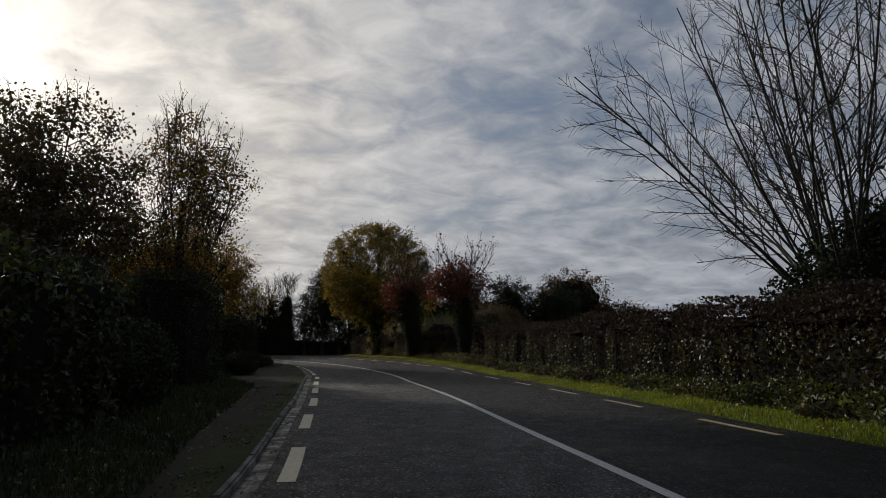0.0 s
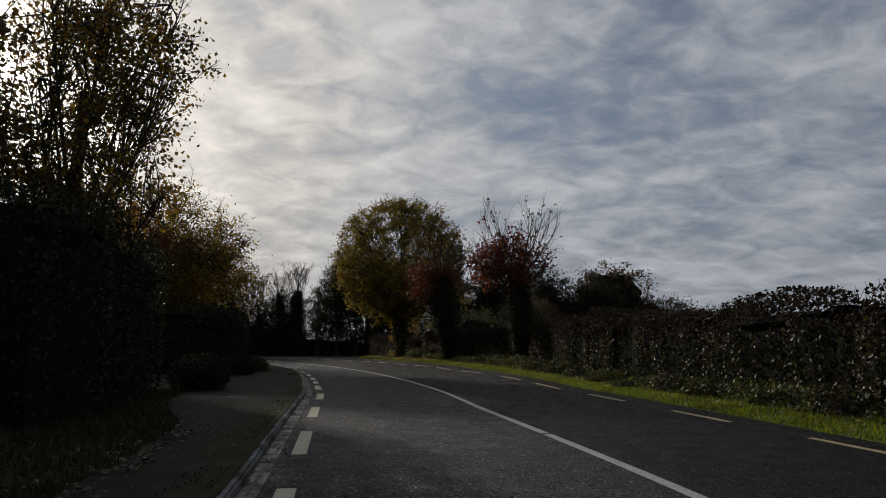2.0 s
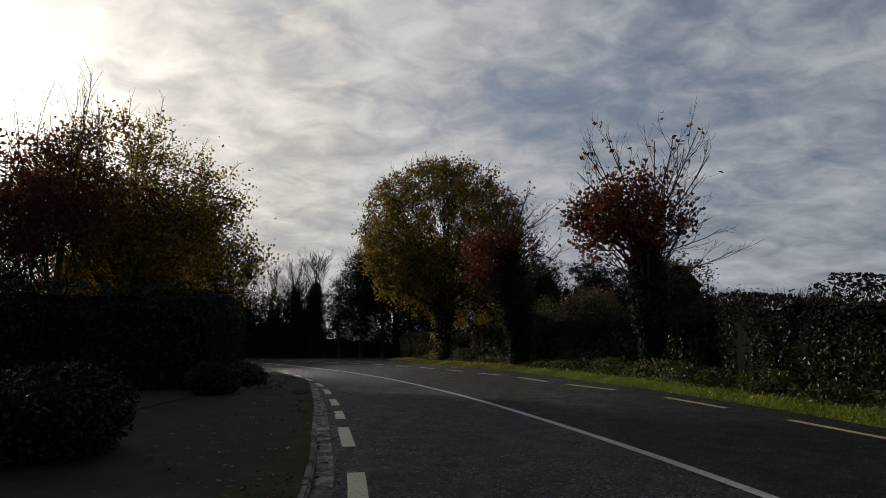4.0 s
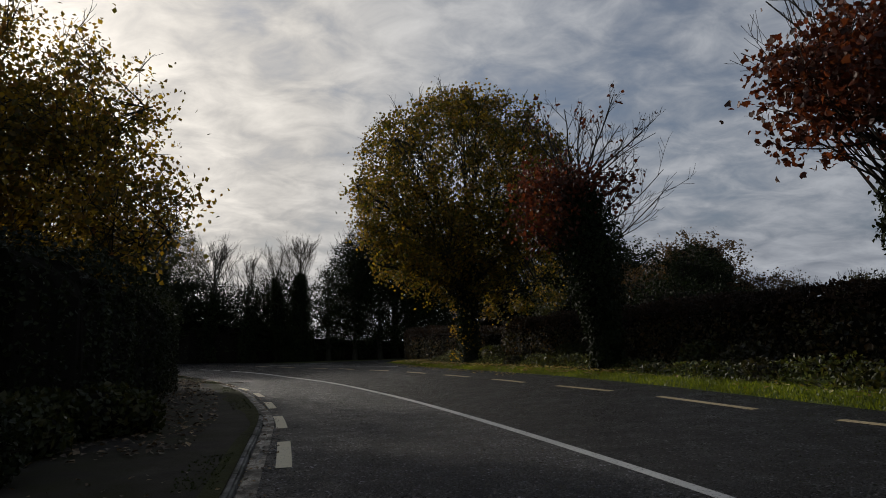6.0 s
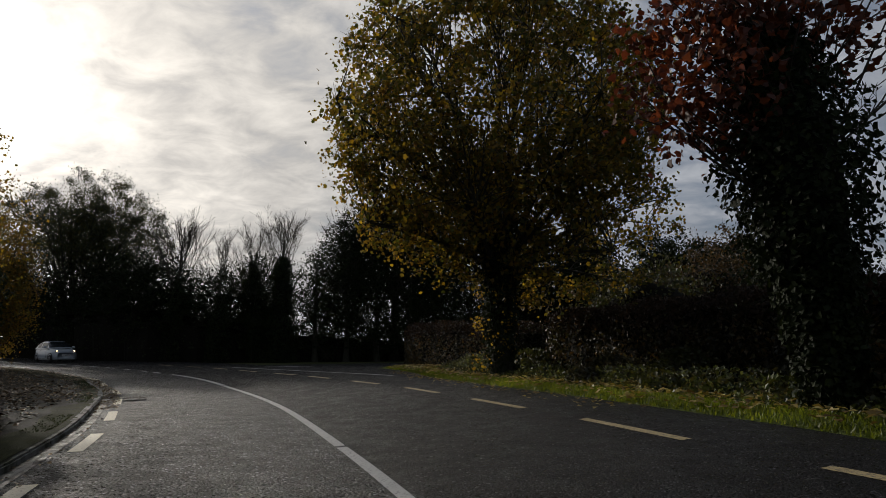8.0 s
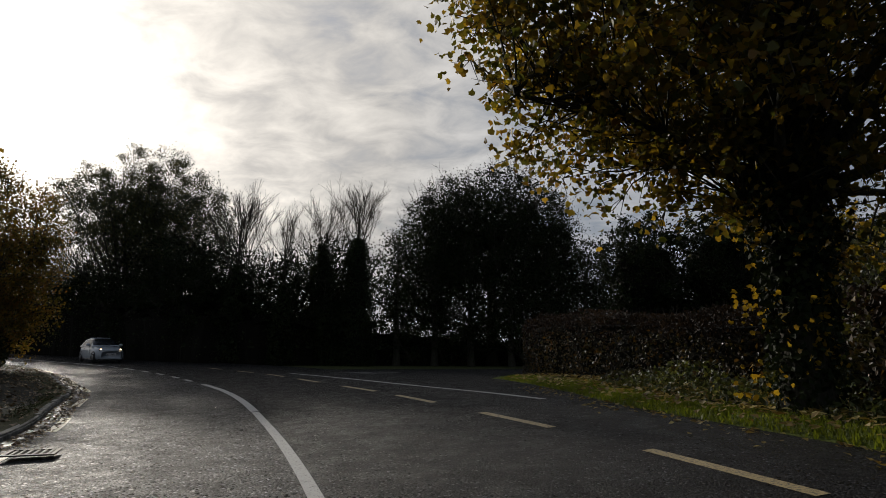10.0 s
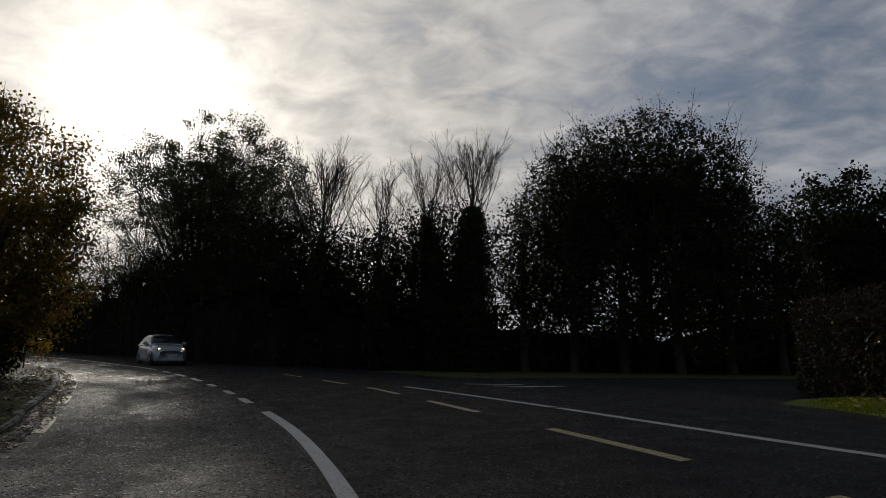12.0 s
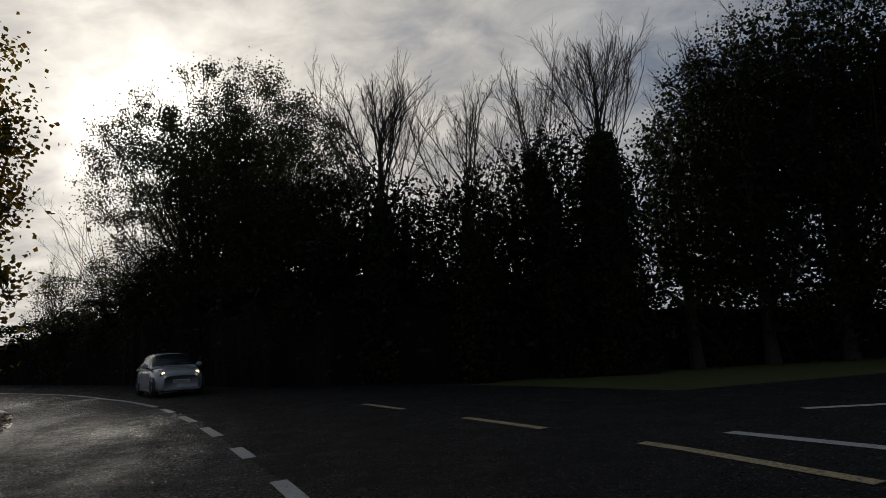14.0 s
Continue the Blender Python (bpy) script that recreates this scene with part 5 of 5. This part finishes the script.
# ---- field gate ----
def build_gate(x0, y0, x1, y1):
    """Five-bar tubular gate between two points, with posts."""
    length = math.hypot(x1 - x0, y1 - y0)
    root = thing("field_gate", (x0, y0, 0.09), "galvanised five-bar field gate in the roadside hedge, closed", "gate")
    root.rotation_euler = (0, 0, math.atan2(y1 - y0, x1 - x0))
    for z in (0.22, 0.46, 0.70, 0.94, 1.18):
        v, f = tubes([(np.array([(0.06, 0, z), (length / 2, 0, z), (length - 0.06, 0, z)]), np.full(3, 0.022))], 8)
        part("bar", v, f, M_GALV, root, smooth=True)
    for xx in (0.06, length / 2, length - 0.06):
        v, f = tubes([(np.array([(xx, 0, 0.18), (xx, 0, 0.7), (xx, 0, 1.22)]), np.full(3, 0.024))], 8)
        part("upright", v, f, M_GALV, root, smooth=True)
    for a, b in (((0.08, 0.2), (length / 2, 1.18)), ((length - 0.08, 0.2), (length / 2, 1.18))):
        v, f = tubes([(np.array([(a[0], 0.02, a[1]), (b[0], 0.02, b[1])]), np.full(2, 0.018))], 6)
        part("brace", v, f, M_GALV, root, smooth=True)
    for xx in (-0.12, length + 0.12):
        bm = bmesh.new()
        bmesh.ops.create_cube(bm, size=1, matrix=Matrix.Translation((xx, 0, 0.68)) @ Matrix.Diagonal((0.15, 0.15, 1.5, 1)))
        bmesh.ops.bevel(bm, geom=bm.edges[:], offset=0.02, segments=2, affect="EDGES")
        bm_part("gate_post", bm, M_BARK, root, "weathered wooden post")
    return root


build_gate(-6.05, 12.1, -7.0, 15.6)
shrub("bramble", "dark overgrown bramble bush hiding half of the gate", -5.62, 11.3, [(0, 0, 0.8, 0.85, 0.95, 0.9), (0.0, -0.8, 0.65, 0.8, 0.9, 0.75)], M_BOX, 171, 7500, 0.06, 60)


# ---- road gully ----
def build_gully(x, y, turn):
    """A cast-iron gully in the edge of the road, over a flat dark plate."""
    root = thing("drain_gully", (x, y, 0.006), "dark cast-iron drain grate set in the road edge", "drain")
    root.rotation_euler = (0, 0, turn)
    bm = bmesh.new()
    for cx, cy, sx, sy in ((0, 0.20, 0.50, 0.04), (0, -0.20, 0.50, 0.04), (0.23, 0, 0.04, 0.36), (-0.23, 0, 0.04, 0.36)):
        bmesh.ops.create_cube(bm, size=1, matrix=Matrix.Translation((cx, cy, 0.004)) @ Matrix.Diagonal((sx, sy, 0.016, 1)))
    bm_part("frame", bm, M_IRON, root)
    for k in range(6):
        bm = bmesh.new()
        bmesh.ops.create_cube(bm, size=1, matrix=Matrix.Translation((-0.175 + 0.07 * k, 0, 0.002)) @ Matrix.Diagonal((0.026, 0.36, 0.012, 1)))
        bm_part("bar", bm, M_IRON, root)
    # Thin plate below the bars, the hole's shade painted as near-black.
    bm = bmesh.new()
    bmesh.ops.create_cube(bm, size=1, matrix=Matrix.Translation((0, 0, -0.002)) @ Matrix.Diagonal((0.42, 0.36, 0.004, 1)))
    bm_part("pit_shade", bm, M_CORE, root)
    return root


build_gully(-15.02, 53.2, math.atan2(4.4, -2.6) - math.pi / 2)


# ---- the oncoming car ----
def car_paint():
    n = Nodes("white_car_paint", 0.22, spec=0.5)
    n.colour(n.mix(n.value("MULTIPLY", n.noise(2.4, 5, world=False), 0.25), (0.31, 0.345, 0.38), (0.22, 0.24, 0.26)))
    n.b.inputs["Coat Weight"].default_value = 0.7
    n.b.inputs["Coat Roughness"].default_value = 0.06
    return n.m


def lamp_glow(name, tone, power):
    n = Nodes(name, 0.1)
    n.b.inputs["Base Color"].default_value = (*tone, 1)
    n.b.inputs["Emission Color"].default_value = (*tone, 1)
    n.b.inputs["Emission Strength"].default_value = power
    return n.m


M_PAINT = car_paint()
M_GLASS = plain("tinted_car_glass", (0.012, 0.015, 0.018), 0.05, dirt=0.1, spec=0.4)
M_RUBBER = plain("black_rubber", (0.015, 0.015, 0.016), 0.8, dirt=0.4)
M_TRIM = plain("black_plastic", (0.012, 0.012, 0.013), 0.45)
M_CHROME = plain("chrome", (0.62, 0.62, 0.63), 0.12, 1.0, 0.1)
M_ALLOY = plain("alloy", (0.34, 0.34, 0.35), 0.3, 0.9, 0.3)
M_BEAM = lamp_glow("lit_headlamp", (1.0, 0.74, 0.42), 2.6)
M_AMBER = lamp_glow("lit_running_lamp", (1.0, 0.55, 0.18), 3.0)
M_PLATE = plain("plate_white", (0.55, 0.55, 0.54), 0.4)

CAR_X = [-1.77, -1.72, -1.6, -1.35, -1.0, -0.4, 0.2, 0.75, 1.1, 1.4, 1.6, 1.7, 1.77]
CAR_W = [0.56, 0.66, 0.74, 0.80, 0.81, 0.815, 0.815, 0.81, 0.80, 0.77, 0.71, 0.64, 0.54]
CAR_TOP = [0.78, 0.90, 0.97, 1.0, 1.0, 0.99, 0.98, 0.99, 0.95, 0.89, 0.82, 0.75, 0.66]
CAR_LOW = [0.34, 0.27, 0.22, 0.19, 0.18, 0.18, 0.18, 0.18, 0.18, 0.19, 0.20, 0.22, 0.28]
CAB_X = [-1.66, -1.55, -1.4, -1.15, -0.8, -0.35, 0.0, 0.3, 0.55, 0.8, 0.9]
CAB_TOP = [0.95, 1.08, 1.24, 1.38, 1.47, 1.49, 1.46, 1.37, 1.22, 1.02, 0.94]


def hull_at(x, u):
    """A point of the lower body: u from -1 (left sill) over the top to 1 (right sill)."""
    w, top, low = (np.interp(x, CAR_X, q) for q in (CAR_W, CAR_TOP, CAR_LOW))
    k = abs(u)
    across = np.interp(k, [0, 0.2, 0.36, 0.46, 0.56, 0.72, 0.88, 1.0], [0, 0.5, 0.80, 0.92, 0.975, 1.0, 0.985, 0.92])
    up = np.interp(k, [0, 0.2, 0.36, 0.46, 0.56, 0.72, 0.88, 1.0], [1.03, 1.02, 0.97, 0.89, 0.76, 0.45, 0.14, 0.0])
    return np.array([x, math.copysign(across * w, u), low + (top - low) * up])


def cabin_at(x, u):
    top = np.interp(x, CAB_X, CAB_TOP)
    k = abs(u)
    base = 0.90
    tall = (top - base) / 0.59
    across = np.interp(k, [0, 0.25, 0.42, 0.52, 0.75, 1.0], [0, 0.36, 0.52, 0.575, 0.68, 0.765])
    up = np.interp(k, [0, 0.25, 0.42, 0.52, 0.75, 1.0], [1.0, 0.985, 0.93, 0.84, 0.45, 0.0])
    across = across + (0.765 - across) * max(0.0, 1 - tall) * 0.8 * (k > 0.01)
    return np.array([x, math.copysign(across, u), base + (top - base) * up])


def skin(fn, x0, x1, u0, u1, nx, nu, off=0.0):
    """A patch of a car surface, moved out by off."""
    xs, us = np.linspace(x0, x1, nx), np.linspace(u0, u1, nu)
    P = np.array([[fn(x, u) for u in us] for x in xs])
    if off:
        gx, gu = np.gradient(P, axis=0), np.gradient(P, axis=1)
        nrm = np.cross(gx, gu)
        nrm /= np.linalg.norm(nrm, axis=2)[..., None] + 1e-9
        mid = np.array([0, 0, 0.6])
        nrm *= np.sign(((P - mid) * nrm).sum(2))[..., None]
        P = P + nrm * off
    i = (np.arange(nx - 1)[:, None] * nu + np.arange(nu - 1)[None]).ravel()
    return P.reshape(-1, 3), np.stack([i, i + 1, i + nu + 1, i + nu], 1)


def disc(r, thick, sides=24):
    bm = bmesh.new()
    bmesh.ops.create_cone(bm, cap_ends=True, segments=sides, radius1=r, radius2=r, depth=thick)
    bmesh.ops.bevel(bm, geom=[e for e in bm.edges if len(e.link_faces) == 2 and e.calc_face_angle() > 1.0], offset=min(r, thick) * 0.3, segments=2, affect="EDGES")
    return bm


def box(size, at, bevel=0.01):
    bm = bmesh.new()
    bmesh.ops.create_cube(bm, size=1, matrix=Matrix.Translation(at) @ Matrix.Diagonal((*size, 1)))
    if bevel:
        bmesh.ops.bevel(bm, geom=bm.edges[:], offset=bevel, segments=2, affect="EDGES")
    return bm


def build_car(x, y, z, heading):
    root = thing("small_car", (x, y, z), "small white rounded hatchback with lit headlamps on the road", "car")
    root.rotation_euler = (0, 0, heading)
    v, f = skin(hull_at, -1.77, 1.77, -1, 1, 40, 33)
    faces = f.tolist() + [list(range(33)), list(range(39 * 33, 40 * 33))[::-1]]
    part("body", v, faces, M_PAINT, root, smooth=True)
    v, f = skin(cabin_at, -1.66, 0.9, -1, 1, 30, 29)
    part("cabin", v, f, M_PAINT, root, smooth=True)
    for nm, a, b, u0, u1 in (("windscreen", 0.80, 0.14, -0.62, 0.62), ("rear_window", -1.56, -1.2, -0.5, 0.5), ("side_window", 0.42, -0.55, 0.56, 0.92), ("side_window", 0.42, -0.55, -0.92, -0.56),
                             ("quarter_window", -0.62, -1.22, 0.58, 0.90), ("quarter_window", -0.62, -1.22, -0.90, -0.58)):
        v, f = skin(cabin_at, a, b, u0, u1, 10, 9, 0.008)
        part(nm, v, f, M_GLASS, root, smooth=True)
    for sy in (1, -1):
        for wx in (1.15, -1.15):
            hub = new("wheel")
            hub.parent, hub.location = root, (wx, sy * 0.72, 0.29)
            hub.rotation_euler = (math.pi / 2, 0, 0)
            bm_part("tyre", disc(0.29, 0.19, 32), M_RUBBER, hub, "worn black tyre", True)
            rim = bm_part("rim", disc(0.20, 0.2, 28), M_ALLOY, hub, "alloy rim", True)
            for k in range(8):
                bm = box((0.15, 0.03, 0.012), (0.1, 0, -0.105 * sy), 0.004)
                bmesh.ops.rotate(bm, verts=bm.verts, cent=(0, 0, 0), matrix=Matrix.Rotation(k * math.pi / 4, 3, "Z"))
                bm_part("spoke", bm, M_TRIM, hub)
            ring = [((0.35 * math.cos(a), 0, 0.35 * math.sin(a))) for a in np.linspace(-0.15, math.pi + 0.15, 15)]
            v, f = tubes([(np.array(ring) + np.array([wx, sy * 0.792, 0.29]), np.full(15, 0.03))], 6)
            part("wheel_arch", v, f, M_TRIM, root, smooth=True)
        bm = disc(0.115, 0.06, 24)
        bmesh.ops.transform(bm, verts=bm.verts, matrix=Matrix.Translation((1.615, sy * 0.545, 0.745)) @ Matrix.Rotation(math.pi / 2 - 0.35, 4, "Y") @ Matrix.Rotation(sy * 0.3, 4, "X"))
        bm_part("headlamp_housing", bm, M_CHROME, root, "round chrome lamp housing", True)
        bm = disc(0.075, 0.05, 24)
        bmesh.ops.transform(bm, verts=bm.verts, matrix=Matrix.Translation((1.635, sy * 0.545, 0.752)) @ Matrix.Rotation(math.pi / 2 - 0.35, 4, "Y"))
        bm_part("headlamp", bm, M_BEAM, root, "lit round headlamp", True)
        bm = disc(0.04, 0.04, 16)
        bmesh.ops.transform(bm, verts=bm.verts, matrix=Matrix.Translation((1.69, sy * 0.575, 0.575)) @ Matrix.Rotation(math.pi / 2, 4, "Y"))
        bm_part("running_lamp", bm, M_AMBER, root, "small lit amber lamp", True)
        bm = bmesh.new()
        bmesh.ops.create_uvsphere(bm, u_segments=16, v_segments=10, radius=1, matrix=Matrix.Translation((0.52, sy * 0.90, 1.03)) @ Matrix.Diagonal((0.075, 0.115, 0.085, 1)))
        mirror = bm_part("wing_mirror", bm, M_PAINT, root, "rounded wing mirror", True)
        bm_part("mirror_arm", box((0.05, 0.14, 0.05), (0.53, sy * 0.80, 0.96), 0.015), M_TRIM, root)
        bm_part("door_handle", box((0.15, 0.02, 0.03), (-0.42, sy * 0.812, 0.80), 0.008), M_CHROME, root, "chrome door handle")
        bm_part("window_trim", box((1.75, 0.012, 0.018), (-0.38, sy * 0.772, 0.925), 0.004), M_CHROME, root, "chrome strip under the windows")
        bm_part("door_seam", box((0.008, 0.01, 0.62), (0.5, sy * 0.811, 0.6), 0), M_TRIM, root)
        bm_part("sill_trim", box((1.6, 0.02, 0.05), (0, sy * 0.805, 0.24), 0.01), M_CHROME, root)
    bm_part("air_intake", box((0.05, 0.98, 0.12), (1.735, 0, 0.36), 0.02), M_TRIM, root, "black lower air intake")
    bm_part("bumper", box((0.10, 1.16, 0.10), (1.73, 0, 0.255), 0.03), M_PAINT, root)
    plate = bm_part("number_plate", box((0.02, 0.52, 0.11), (1.785, 0, 0.49), 0.004), M_PLATE, root, "pale number plate")
    for k in range(7):
        bm_part("plate_bar", box((0.004, 0.035, 0.06), (1.797, -0.2 + k * 0.066, 0.49), 0), M_TRIM, plate)
    bm_part("badge_bar", box((0.02, 0.44, 0.014), (1.74, 0, 0.615), 0.004), M_CHROME, root, "thin chrome bar on the nose")
    bm_part("badge", box((0.02, 0.07, 0.07), (1.745, 0, 0.62), 0.02), M_ALLOY, root, "plain round badge")
    for sy in (0.12, -0.42):
        v, f = tubes([(np.array([(0.83, sy, 1.01), (0.72, sy + 0.22, 1.085), (0.70, sy + 0.46, 1.09)]), np.full(3, 0.01))], 5)
        part("wiper", v, f, M_TRIM, root)
    bm_part("underbody", box((3.2, 1.3, 0.14), (0, 0, 0.25), 0.03), M_TRIM, root)
    return root


_cs = float(project([(-36.4, 81.7)])[0][0])
_cp, _cq = place(_cs, 1.65), place(_cs - 1.0, 1.62)
build_car(_cp[0], _cp[1], float(bank(np.array([_cs]), np.array([1.65]))[0]), math.atan2(_cq[1] - _cp[1], _cq[0] - _cp[0]))


# ---- white board at the far end of the footpath ----
def build_board(x, y):
    root = thing("notice_board", (x, y, ground_z(x, y) + 0.09), "small white board on two posts beside the far footpath", "sign")
    bm_part("panel", box((0.55, 0.03, 0.28), (0, 0, 0.75), 0.008), M_PLATE, root, "plain white panel")
    for px in (-0.2, 0.2):
        bm_part("post", box((0.05, 0.05, 0.95), (px, 0.03, 0.42), 0.006), M_BARK, root)
    root.rotation_euler = (0, 0, radians(38))
    return root


build_board(-38.1, 75.5)
